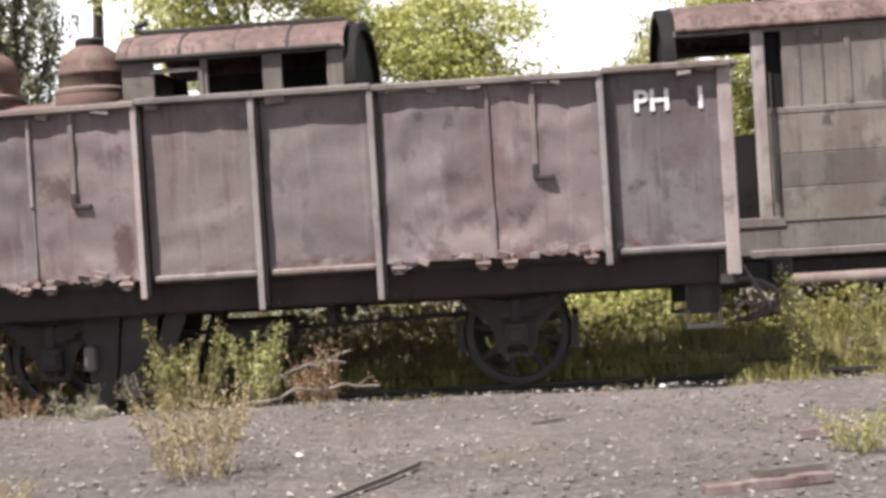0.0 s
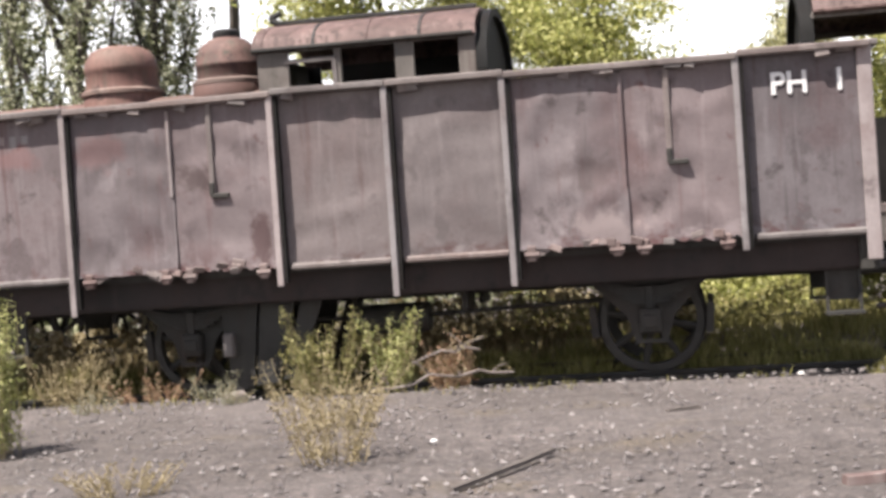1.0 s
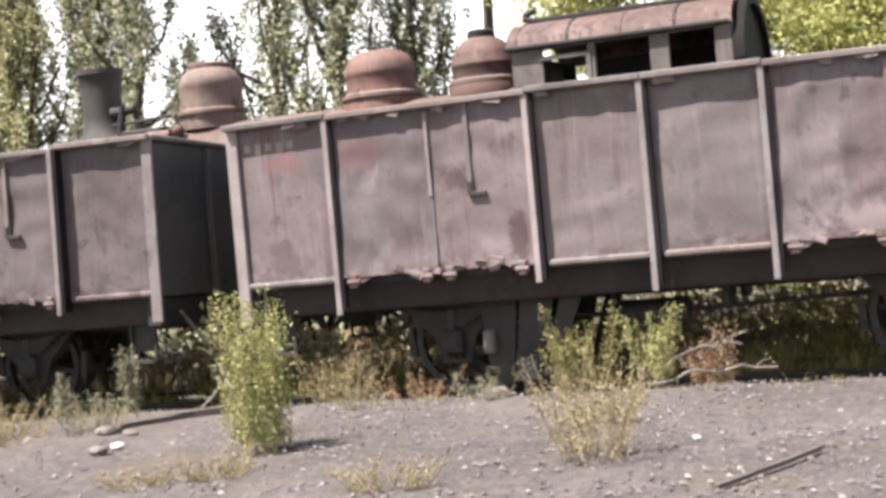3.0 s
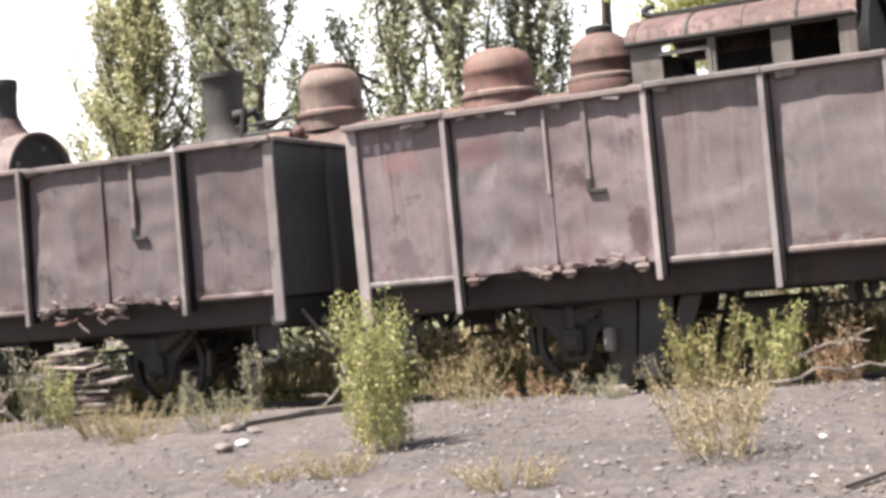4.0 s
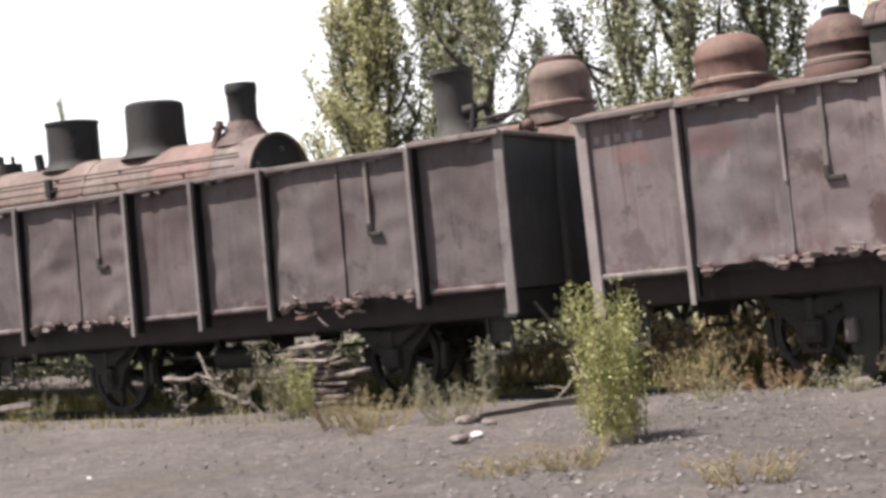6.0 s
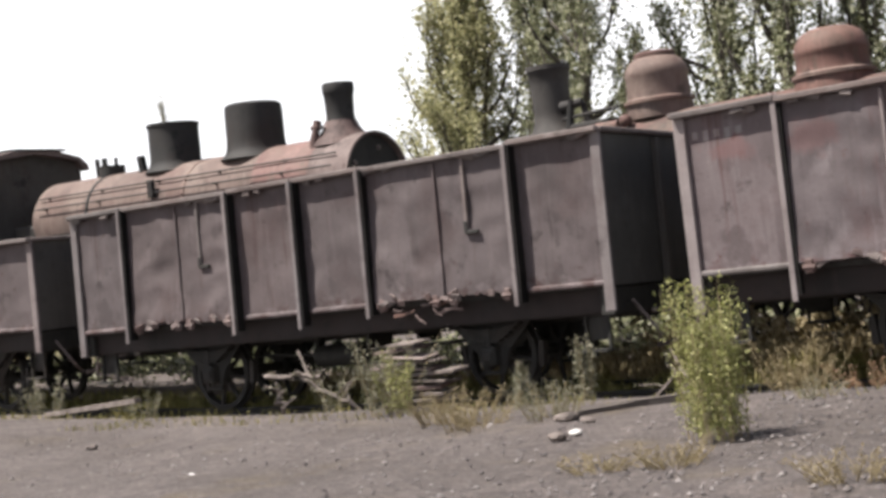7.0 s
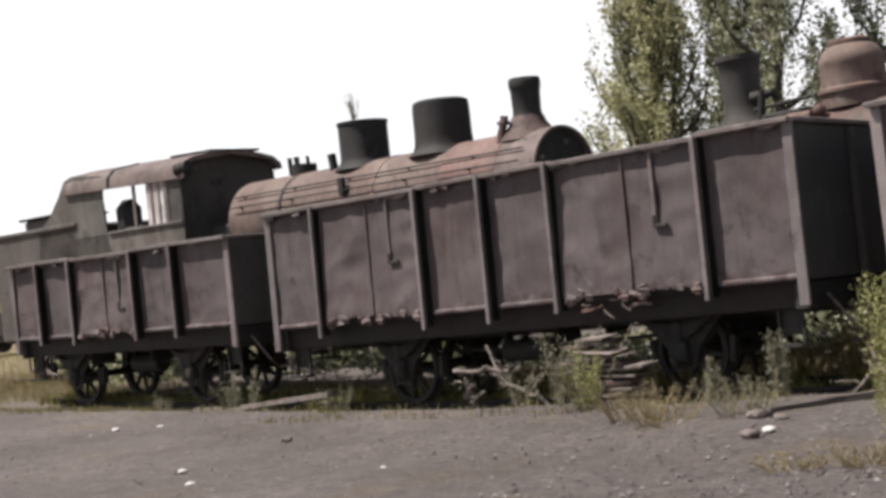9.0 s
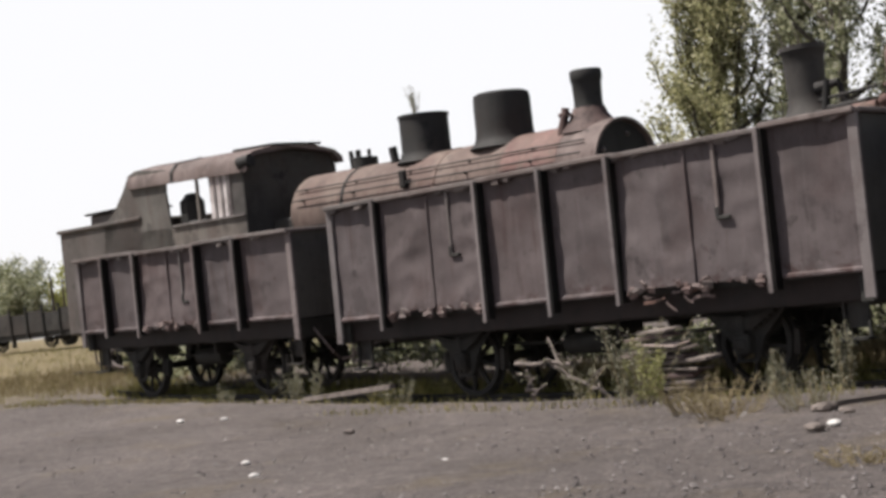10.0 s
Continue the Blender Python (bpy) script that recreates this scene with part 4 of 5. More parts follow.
    part("roof_end_hood", bm, M_BLACK, roof, "roof-end hood, filled black for its shaded inside", True)
    drivers(g, (2.2, 3.6, 5.0), 0.42)
    bm = cube(0.1, 0.7, -0.75, -0.35, 0.72, 1.08, 0.03)
    box(bm, -0.1, 0.2, -0.7, -0.4, 0.6, 1.0, 0.03)
    part("draw_gear", bm, M_BOLD_RUST, g, "rusty drawbar and buffer block")
    return g


cab_c()


def loco_b():
    g = thing("steam_locomotive", pose(-24.0, 21.64, 0.02, 0, 1.3, -4.86), "derelict steam locomotive with red boiler and open cab", "locomotive", "old locomotives")
    zc = 3.5
    bm = lathe(bmesh.new(), [(0.66, -0.06), (0.80, 0.0), (0.86, 0.10), (0.86, 6.6), (0.0, 6.6)], Matrix.Translation((0.35, 0, zc)) @ Matrix.Rotation(radians(90), 4, "Y"), 44)
    part("boiler", bm, M_BOILER, g, "dusty tan boiler barrel", True)
    bm = lathe(bmesh.new(), [(0.0, 0.0), (0.878, 0.0), (0.878, 1.4), (0.0, 1.4)], Matrix.Translation((6.9, 0, zc)) @ Matrix.Rotation(radians(90), 4, "Y"), 44)
    part("front_course", bm, M_RED, g, "faded red front course of the boiler", True)
    sb = part("smokebox", lathe(bmesh.new(), [(0.87, 0), (0.87, 1.55), (0.82, 1.55), (0.80, 1.42), (0.0, 1.42)], Matrix.Translation((7.7, 0, zc)) @ Matrix.Rotation(radians(90), 4, "Y"), 44), M_ROOF_DULL, g, "dull mauve smokebox with an open dark front", True)
    part("smokebox_front", rod(bmesh.new(), (9.1, 0, zc), (9.15, 0, zc), 0.8, seg=40), M_SOOT, sb, "soot-black smokebox front")
    for k in range(5):
        bm = bmesh.new()
        bmesh.ops.create_uvsphere(bm, u_segments=8, v_segments=6, radius=0.05, matrix=Matrix.Translation((9.16, 0.6 * math.cos(k * 1.3), zc + 0.6 * math.sin(k * 1.3))))
        part("bolt", bm, M_RAIL, sb)
    for x in (2.2, 5.05):
        part("boiler_band", lathe(bmesh.new(), [(0.86, -0.04), (0.875, -0.04), (0.875, 0.04), (0.86, 0.04)], Matrix.Translation((x, 0, zc)) @ Matrix.Rotation(radians(90), 4, "Y"), 44, False), M_SOOT if x < 4 else M_BOILER, g, "", True)
    for z, y in ((zc + 0.52, -0.76), (zc + 0.30, -0.90)):
        part("handrail", rod(bmesh.new(), (0.6, y, z), (8.95, y, z), 0.015, seg=8), M_SOOT, g, "thin dark boiler handrail")
        for x in (0.9, 2.6, 4.3, 6.0, 7.7):
            part("rail_stanchion", rod(bmesh.new(), (x, y * 0.85, z - 0.02), (x, y, z), 0.025, seg=6), M_SOOT, g)
    part("clack_valve", cube(4.15, 4.32, -0.92, -0.82, zc + 0.2, zc + 0.55, 0.02), M_SOOT, g)
    stack = part("chimney", lathe(bmesh.new(), [(0.30, 0.34), (0.268, 0.42), (0.255, 0.55), (0.268, 0.9), (0.28, 0.92), (0.29, 0.96), (0.288, 1.09), (0.27, 1.12), (0.21, 1.12), (0.2, 0.6)], Matrix.Translation((8.48, 0, 4.20)), 32, False), M_SOOT, g, "soot-black chimney with a thick lip", True)
    part("saddle", lathe(bmesh.new(), [(0.60, 0.0), (0.52, 0.10), (0.42, 0.20), (0.33, 0.32), (0.29, 0.44), (0.24, 0.44)], Matrix.Translation((8.48, 0, 4.20)), 32, False), M_ROOF, stack, "rusty flared chimney saddle", True)
    bm = tube(bmesh.new(), [Vector(p) for p in ((8.2, -0.5, 4.1), (8.22, -0.46, 4.35), (8.26, -0.42, 4.52), (8.28, -0.4, 4.66))], 0.075, 10)
    box(bm, 8.16, 8.34, -0.5, -0.3, 4.5, 4.58, 0.02)
    part("chimney_pipe", bm, M_ROOF, stack, "rusty pipe stub against the chimney")
    part("dome", lathe(bmesh.new(), [(0.70, 0), (0.60, 0.10), (0.565, 0.2), (0.55, 0.35), (0.545, 0.90), (0.53, 1.0), (0.46, 1.04), (0.0, 1.06)], Matrix.Translation((6.31, 0, 4.22)), 40), M_SOOT, g, "tall dark flat-topped steam dome", True)
    part("sand_box", lathe(bmesh.new(), [(0.64, 0), (0.54, 0.1), (0.50, 0.22), (0.50, 0.88), (0.52, 0.89), (0.52, 0.95), (0.0, 0.92)], Matrix.Translation((4.05, 0, 4.22)), 40), M_SOOT, g, "dark sand box with a weed on top", True)
    bm = rod(bmesh.new(), (3.5, 0.2, 4.2), (3.5, 0.2, 4.62), 0.16, seg=16)
    part("safety_valve", bm, M_SOOT, g, smooth=True)
    part("relief_pipe", rod(bmesh.new(), (3.42, -0.3, 4.25), (3.36, -0.3, 4.6), 0.09), M_SOOT, g, smooth=True)
    bm = rod(bmesh.new(), (2.1, 0, 4.25), (2.1, 0, 4.55), 0.27, seg=20)
    rod(bm, (1.8, -0.1, 4.25), (1.76, -0.1, 4.72), 0.05)
    rod(bm, (2.0, -0.1, 4.5), (2.0, -0.1, 4.72), 0.06)
    rod(bm, (2.3, -0.05, 4.5), (2.3, -0.05, 4.7), 0.04)
    part("turret", bm, M_SOOT, g, "dark fountain valve cluster", True)
    part("running_board", cube(-0.4, 9.0, -1.3, 1.3, 2.1, 2.17), M_SOOT, g)
    part("frame_plate", cube(-5, 9.2, -0.9, 0.9, 1.0, 1.4, 0.03), M_UNDER, g)
    part("firebox", cube(-0.3, 1.6, -0.82, 0.82, 1.3, 3.5, 0.05), M_SOOT, g)
    drivers(g, (2.0, 3.6, 5.2, 6.8), 0.6)
    # cab
    w = 1.3
    cab = part("cab", cube(-5.2, -0.6, -w, -w + 0.04, 2.2, 3.68, 0.01), M_CAB, g, "weathered grey cab side sheet")
    part("cab_wall", cube(-4.2, -0.6, w - 0.04, w, 2.2, 3.68, 0.01), M_TENDER, cab)
    bm = prism(bmesh.new(), [(-w, 2.2), (-w, 4.82), (-w + 0.2, 5.10), (0.0, 5.24), (w - 0.2, 5.10), (w, 4.82), (w, 2.2)], -0.62, -0.57)
    bmesh.ops.transform(bm, matrix=Matrix.Translation((0, 0, -0.13)), verts=bm.verts)
    part("front_wall", bm, M_STACK, cab, "dark grey-brown cab front sheet")
    for s in (-1, 1):
        y0, y1 = (-w, -w + 0.05) if s < 0 else (w - 0.05, w)
        if s < 0:
            part("shutter", cube(-1.95, -1.12, y0, y1, 3.66, 4.86, 0.01), M_SHUTTER, cab, "cab shutter, coloured pale for the sunlight on it")
            for a in (-1.72, -1.44, -1.20):
                part("shutter_slat", cube(a - 0.05, a + 0.05, y0 - 0.02, y0, 3.68, 4.8, 0.006), M_PALE, cab, "grey shutter batten")
            part("side_panel", cube(-1.06, -0.62, y0, y1, 3.66, 4.86, 0.01), M_TENDER, cab)
        part("window_post", cube(-2.52, -2.42, y0, y1, 3.66, 4.86, 0.01), M_CAB, cab)
        part("window_post", cube(-1.12, -1.06, y0 - 0.02, y1, 3.66, 4.86, 0.01), M_RAIL, cab)
        part("cant_rail", cube(-5.2, -0.6, y0, y1, 4.82, 4.92, 0.01), M_CAB, cab)
        part("sill", cube(-3.6, -0.6, y0 - 0.05, y1 + 0.02, 3.64, 3.70, 0.01), M_RAIL, cab)
        if s > 0:
            continue
        bm = bmesh.new()
        out = [(-5.42, 5.08), (-5.0, 5.16), (-3.72, 5.02), (-3.80, 4.5), (-3.72, 3.8), (-3.5, 2.9), (-6.95, 2.9), (-6.8, 4.0), (-6.25, 4.28), (-5.75, 4.72)]
        a = [bm.verts.new((x, y0, z)) for x, z in out]
        b = [bm.verts.new((x, y1, z)) for x, z in out]
        bm.faces.new(a)
        bm.faces.new(b[::-1])
        for i in range(len(out)):
            bm.faces.new((a[i], b[i], b[(i + 1) % len(out)], a[(i + 1) % len(out)]))
        part("rear_sheet", bm, M_CAB, cab, "curved olive-grey rear side sheet")
    part("seat_box", cube(-3.75, -3.05, -1.1, -0.6, 3.3, 4.42, 0.2), M_SOOT, cab, "dark lumpy remains of a seat")
    part("tool_box", cube(-3.2, -2.3, -1.2, -0.7, 3.1, 3.75, 0.06), M_SOOT, cab)
    def droop(bm):
        """The roof sags towards its front end."""
        for v in bm.verts:
            v.co.z -= 0.03 * (v.co.x + 5.38)
        return bm

    roof = part("roof", droop(prism(bmesh.new(), [(-w - 0.08, 4.74), (-w - 0.06, 4.98), (-w + 0.12, 5.17), (-0.5, 5.31), (0.5, 5.31), (w - 0.15, 5.17), (w + 0.05, 5.01), (w + 0.08, 4.87), (w - 0.02, 4.87), (w - 0.2, 5.10), (0, 5.25), (-w + 0.2, 5.10), (-w - 0.03, 4.74)], -5.38, -0.35)), M_ROOF_DULL, g, "rusted arched cab roof with rounded eaves", True)
    part("roof_hatch", droop(cube(-1.9, -0.3, -0.6, 0.75, 5.305, 5.35, 0.01)), M_SOOT, roof, "dark flat roof hatch")
    part("roof_band", droop(prism(bmesh.new(), [(-w - 0.1, 4.74), (-w - 0.085, 4.99), (-w + 0.10, 5.19), (-0.5, 5.33), (-0.5, 5.30), (-w + 0.15, 5.0), (-w - 0.04, 5.00), (-w - 0.07, 4.87)], -3.4, -3.3)), M_SOOT, roof)
    part("roof_curl", droop(rod(bmesh.new(), (-0.62, -w - 0.02, 4.93), (-0.3, -w + 0.06, 4.98), 0.15, seg=14)), M_SOOT, roof, "bent-up front corner of the roof", True)
    # tender
    t = part("tender_tank", cube(-9.2, -5.0, -1.3, 1.3, 1.3, 4.02, 0.05), M_TENDER, g, "olive-grey riveted tender tank")
    part("tender_rim", cube(-9.25, -5.0, -1.36, -1.28, 3.96, 4.06, 0.02), M_TENDER, t)
    part("tender_hatch", cube(-8.6, -7.0, -0.7, 0.7, 4.0, 4.38, 0.06), M_TENDER, t)
    part("tender_lid", cube(-8.7, -6.9, -0.8, 0.8, 4.37, 4.43, 0.02), M_SOOT, t)
    drivers(g, (-8.3, -7.0, -5.8), 0.42)
    return g


loco_b()


# ---------- trees and weeds ----------
def stem_mesh(bm, p, q, r0, r1, wob, rng, n=5):
    p, q = Vector(p), Vector(q)
    last, lr = p, r0
    for i in range(1, n + 1):
        u = i / n
        c = p.lerp(q, u) + Vector((rng.normal() * wob, rng.normal() * wob, 0)) * (0 if i == n else 1)
        r = r0 + (r1 - r0) * u
        rod(bm, last, c, lr, r, 7, False)
        last, lr = c, r


def tree(x, y, height, width, seed, leaf, label, n_leaf=9000, leaf_size=0.13, low=0.12, trunk_r=0.16, limbs=9, narrow=False, sparse=0.25):
    rng = np.random.default_rng(seed)
    z0 = ground_z(x)
    t = thing("tree", pose(x, y, z0), label, "tree", "trees behind the tracks")
    bm = bmesh.new()
    top = (rng.normal() * 0.3, rng.normal() * 0.3, height * 0.93)
    stem_mesh(bm, (0, 0, -0.1), top, trunk_r, trunk_r * 0.2, 0.12, rng, 7)
    tips = [Vector(top)]
    for k in range(limbs):
        u = low + (0.85 - low) * (k + rng.random()) / limbs
        a = rng.uniform(0, 2 * math.pi)
        reach = width * (0.35 + 0.65 * math.sin(math.pi * min(1, (u - low * 0.5)) ** 0.8)) * rng.uniform(0.5, 1.0)
        rise = height * (0.22 if narrow else 0.12) * rng.uniform(0.7, 1.4)
        p = Vector((top[0] * u, top[1] * u, height * u * 0.93))
        q = p + Vector((math.cos(a) * reach, math.sin(a) * reach, rise))
        stem_mesh(bm, p, q, trunk_r * (0.5 - 0.3 * u), 0.015, 0.08, rng, 4)
        tips += [p.lerp(q, 0.45), p.lerp(q, 0.75), q]
        for _ in range(2):
            r = p.lerp(q, rng.uniform(0.4, 0.8))
            s = r + Vector(rng.normal(size=3) * width * 0.22) + Vector((0, 0, 0.5))
            stem_mesh(bm, r, s, 0.03, 0.008, 0.04, rng, 3)
            tips.append(s)
    part("trunk", bm, M_BARK, t, "grey-brown trunk and limbs")
    # clumps of leaves round the twigs, with gaps between
    clumps = []
    for p in tips:
        for _ in range(5):
            spread = (0.20, 0.20, 0.30) if narrow else (0.26, 0.26, 0.17)
            c = np.array(p) + rng.normal(size=3) * np.array(spread) * width
            clumps.append(c)
    clumps = np.array(clumps)
    clumps = clumps[rng.random(len(clumps)) > sparse]
    n_leaf = int(n_leaf * 4.4)
    pick = clumps[rng.integers(0, len(clumps), n_leaf)]
    tall = (0.09, 0.09, 0.19) if narrow else (0.13, 0.13, 0.10)
    pos = pick + rng.normal(size=(n_leaf, 3)) * np.array(tall) * (width * 0.75 + 0.5)
    pos = pos[pos[:, 2] > 0.3]
    cards("crown", leaf_quads(pos, leaf_size * 0.44, rng, 0.6), leaf, t, "loose crown of small leaves")
    return t


def poplar(x, y, height, width, seed, leaf, label, limbs=26, per=260, leaf_size=0.058, low=0.08, trunk_r=0.16, taper=0.5):
    """Fastigiate tree: steep limbs that bend upwards into spires, leaves in loose tufts along them."""
    rng = np.random.default_rng(seed)
    t = thing("tree", pose(x, y, ground_z(x)), label, "tree", "trees behind the tracks")
    bm = bmesh.new()
    top = Vector((rng.normal() * 0.25, rng.normal() * 0.25, height))
    stem_mesh(bm, (0, 0, -0.1), top, trunk_r, 0.02, 0.10, rng, 9)
    tufts = [(top * u, 0.16 + 0.25 * (1 - u) * width) for u in (0.75, 0.82, 0.88, 0.94, 1.0)]
    for k in range(limbs):
        u = low + (0.8 - low) * (k + rng.random()) / limbs
        a = 2.4 * k + rng.normal() * 0.5
        reach = width * (1 - taper * u) * rng.uniform(0.45, 1.05)
        rise = height * rng.uniform(0.16, 0.30) * (1 - 0.45 * u)
        out = Vector((math.cos(a), math.sin(a), 0))
        p = top * u
        q = p + out * reach * 0.62 + Vector((0, 0, rise * 0.34))
        r = p + out * reach + Vector((0, 0, rise))
        r0 = trunk_r * (0.62 - 0.4 * u)
        stem_mesh(bm, p, q, r0, r0 * 0.6, 0.05, rng, 3)
        stem_mesh(bm, q, r, r0 * 0.65, 0.012, 0.05, rng, 3)
        for v in np.linspace(0.35, 1.05, 8):
            c = p.lerp(q, min(1, v * 1.8)) if v < 0.55 else q.lerp(r, (v - 0.55) / 0.45)
            if rng.random() < 0.80:
                tufts.append((c + Vector(rng.normal(size=3) * (0.16, 0.16, 0.12)), 0.30 * (1.25 - 0.6 * v)))
        for _ in range(2):
            c = q.lerp(r, rng.uniform(0.0, 0.7))
            e = c + Vector((rng.normal() * 0.25, rng.normal() * 0.25, rng.uniform(0.4, 0.9)))
            stem_mesh(bm, c, e, 0.018, 0.005, 0.03, rng, 2)
            tufts += [(c.lerp(e, 0.6), 0.17), (e, 0.14)]
    part("trunk", bm, M_BARK, t, "grey-brown trunk with steep limbs")
    pos = []
    for c, rad in tufts:
        n = int(per * 2.1 * rad * rng.uniform(0.2, 1.5))
        pos.append(np.array(c) + rng.normal(size=(n, 3)) * np.array((0.46, 0.46, 1.25)) * rad)
    pos = np.concatenate(pos)
    pos = pos[pos[:, 2] > 0.3]
    cards("crown", leaf_quads(pos, leaf_size, rng, 0.6), leaf, t, "airy crown of small leaves in upright spires")
    return t


def weed(x, y, height, spread, seed, leaf, name, label, stems=14, per=26, size=0.035, lean=0.25, group="weeds", stem_mat=None, base=None):
    """Upright weed: thin stems with small leaves all along."""
    rng = np.random.default_rng(seed)
    z0 = ground_z(x, y) if base is None else base
    t = thing(name, pose(x, y, z0), label, "weed", group)
    bm = bmesh.new()
    pts = []
    for k in range(stems):
        a, r = rng.uniform(0, 2 * math.pi), spread * 0.5 * math.sqrt(rng.random())
        foot = 0.9 if lean <= 0.06 else 0.6
        p = Vector((math.cos(a) * r * foot, math.sin(a) * r * foot, -0.02))
        h = height * rng.uniform(0.5, 1.0)
        q = p + Vector((rng.normal() * lean * h * 0.5 + math.cos(a) * r * (1.1 - foot), rng.normal() * lean * h * 0.5 + math.sin(a) * r * (1.1 - foot), h))
        rod(bm, p, q, 0.0045, 0.002, 4, False)
        for _ in range(int(per * 3.2)):
            u = rng.uniform(0.08, 1.03)
            c = p.lerp(q, u)
            pts.append(np.array(c) + rng.normal(size=3) * np.array((0.034, 0.034, 0.02)) * (0.4 + height * 0.6))
    tagged(part("stalk", bm, stem_mat or M_STEM, t), kind="stuff")
    tagged(cards("foliage", leaf_quads(pts, size * 0.5, rng, 0.42, -0.5), leaf, t), kind="stuff")
    return t


def grass(name, label, boxes, seed, leaf, blade=0.28, wide=0.007):
    """Blades that nobody could count: one object. boxes: (x0, x1, y0, y1, count, height)."""
    rng = np.random.default_rng(seed)
    quads = []
    for x0, x1, y0, y1, n, h in boxes:
        px, py = rng.uniform(x0, x1, n), rng.uniform(y0, y1, n)
        clump = np.array([noise.noise(Vector((a * 1.4, b * 1.4, seed))) for a, b in zip(px, py)])
        ok = clump > rng.uniform(-0.6, 0.35, n)
        for a, b, c in zip(px[ok], py[ok], clump[ok]):
            z = ground_z(a, b) - 0.02
            hh = h * rng.uniform(0.35, 1.0) * (0.7 + 0.6 * c)
            d = rng.normal(size=2) * hh * 0.28
            s = rng.normal(size=2)
            s = s / (np.linalg.norm(s) + 1e-6) * wide * rng.uniform(0.7, 1.6)
            quads.append([(a - s[0], b - s[1], z), (a + s[0], b + s[1], z), (a + d[0] + s[0] * 0.3, b + d[1] + s[1] * 0.3, z + hh), (a + d[0] - s[0] * 0.3, b + d[1] - s[1] * 0.3, z + hh * 0.98)])
    o = cards(name, quads, leaf)
    return tagged(o, label, "grass", kind="stuff")


def hedge(x0, x1, y0, y1, height, n, seed, leaf, label, size=0.06):
    """Tangled shrubs too thick to count: one object."""
    rng = np.random.default_rng(seed)
    px, py = rng.uniform(x0, x1, n), rng.uniform(y0, y1, n)
    top = np.array([0.55 + 0.7 * noise.noise(Vector((a * 0.9, b * 0.9, seed))) + 0.3 * noise.noise(Vector((a * 2.7, 0, seed))) for a, b in zip(px, py)])
    pz = np.array([ground_z(a) for a in px]) + height * np.clip(top, 0.1, 1.2) * np.sqrt(rng.random(n))
    o = cards("shrubbery", leaf_quads(np.stack([px, py, pz], 1), size, rng, 0.5), leaf)
    return tagged(o, label, "shrubs", kind="stuff")


tree(0.9, 33, 6.9, 2.1, 1, M_LEAF_LIGHT, "bushy sunlit yellow-green tree", 9000, 0.14, limbs=14)
tree(-4.0, 31, 9.5, 2.1, 2, M_LEAF_LIGHT, "tall yellow-green tree behind the locomotive cab", 9000, 0.14, limbs=14)
poplar(-7.7, 33, 12.5, 1.6, 3, M_LEAF_DARK, "tall slim olive-green poplar with bare lower trunk", 14, 120, low=0.62, trunk_r=0.24)
poplar(-9.5, 33.5, 12.0, 1.5, 103, M_LEAF_DARK, "olive-green poplar with thin airy foliage", 28, 150)
poplar(-10.8, 32, 13, 2.0, 4, M_LEAF_DARK, "tall olive-green poplar with thin airy foliage", 28, 165, trunk_r=0.25)
poplar(-13.0, 33, 13, 2.1, 14, M_LEAF_DARK, "tall olive-green poplar with thin airy foliage", 30, 160)
poplar(-16.0, 32, 13.5, 2.2, 5, M_LEAF_DARK, "tall olive-green poplar with thin airy foliage", 32, 165)
poplar(-17.9, 33.5, 12.5, 2.0, 61, M_LEAF_DARK, "olive-green poplar next to the pale one", 32, 175)
poplar(-19.85, 32, 10.4, 3.2, 6, M_LEAF_PALE, "pale feathery poplar at the end of the row", 72, 120, low=0.02, taper=1.05)
tree(7.2, 31, 8.0, 2.4, 7, M_LEAF_LIGHT, "yellow-green tree behind the grey cab", 14000, 0.14, limbs=12)
tree(-1.9, 34, 8.6, 1.7, 8, M_LEAF_LIGHT, "yellow-green tree behind the locomotive cab", 7000, 0.14, limbs=13)
tree(4.9, 32, 6.0, 1.0, 9, M_LEAF_PALE, "small pale tree between the cabs", 2600, 0.13, limbs=9)
# far trees beyond the yard
for i, (x, y, h, w) in enumerate(((-104, 61, 6.5, 3.2), (-110, 58, 7.5, 3.0), (-100, 64, 5.0, 3.0), (-118, 62, 6.0, 3.4))):
    tree(x, y, h, w, 30 + i, M_LEAF_DARK if i != 2 else M_LEAF_LIGHT, "distant dark tree at the yard's edge", 3000, 0.3, limbs=8, sparse=0.2, trunk_r=0.2)
for i, (x, y, h) in enumerate(((-85, 53, 4.6), (-83, 52.6, 4.2), (-86.5, 54, 4.4))):
    p = thing("post", pose(x, y, ground_z(x)), "thin grey post far across the yard", "post", "far posts")
    part("shaft", rod(bmesh.new(), (0, 0, 0), (0, 0, h), 0.09, 0.06, 8), M_BARK, p)

# undergrowth behind and between the tracks
hedge(-14, 9, 22.3, 24.5, 1.6, 15000, 51, M_LEAF_DARK, "dark thicket behind the locomotives", 0.09)
hedge(-8.5, 1.4, 17.3, 18.1, 0.9, 4500, 52, M_DRY, "dry tan undergrowth between the tracks")
hedge(0.7, 4.2, 18.9, 21.8, 1.35, 8000, 53, M_LEAF_LIGHT, "sunlit yellow-green undergrowth on the rear track", 0.05)
hedge(-1.0, 6.0, 17.1, 18.5, 0.75, 6000, 58, M_GRASS, "yellow-green weeds between the tracks", 0.035)
hedge(-0.5, 0.9, 18.6, 20.5, 1.05, 2500, 57, M_DRY, "sunlit tan undergrowth on the rear track", 0.05)
weed(-1.25, 14.05, 0.66, 0.55, 43, M_ORANGE, "dry_weed", "orange dead shrub beside the wagon", 24, 22, 0.035, 0.4)
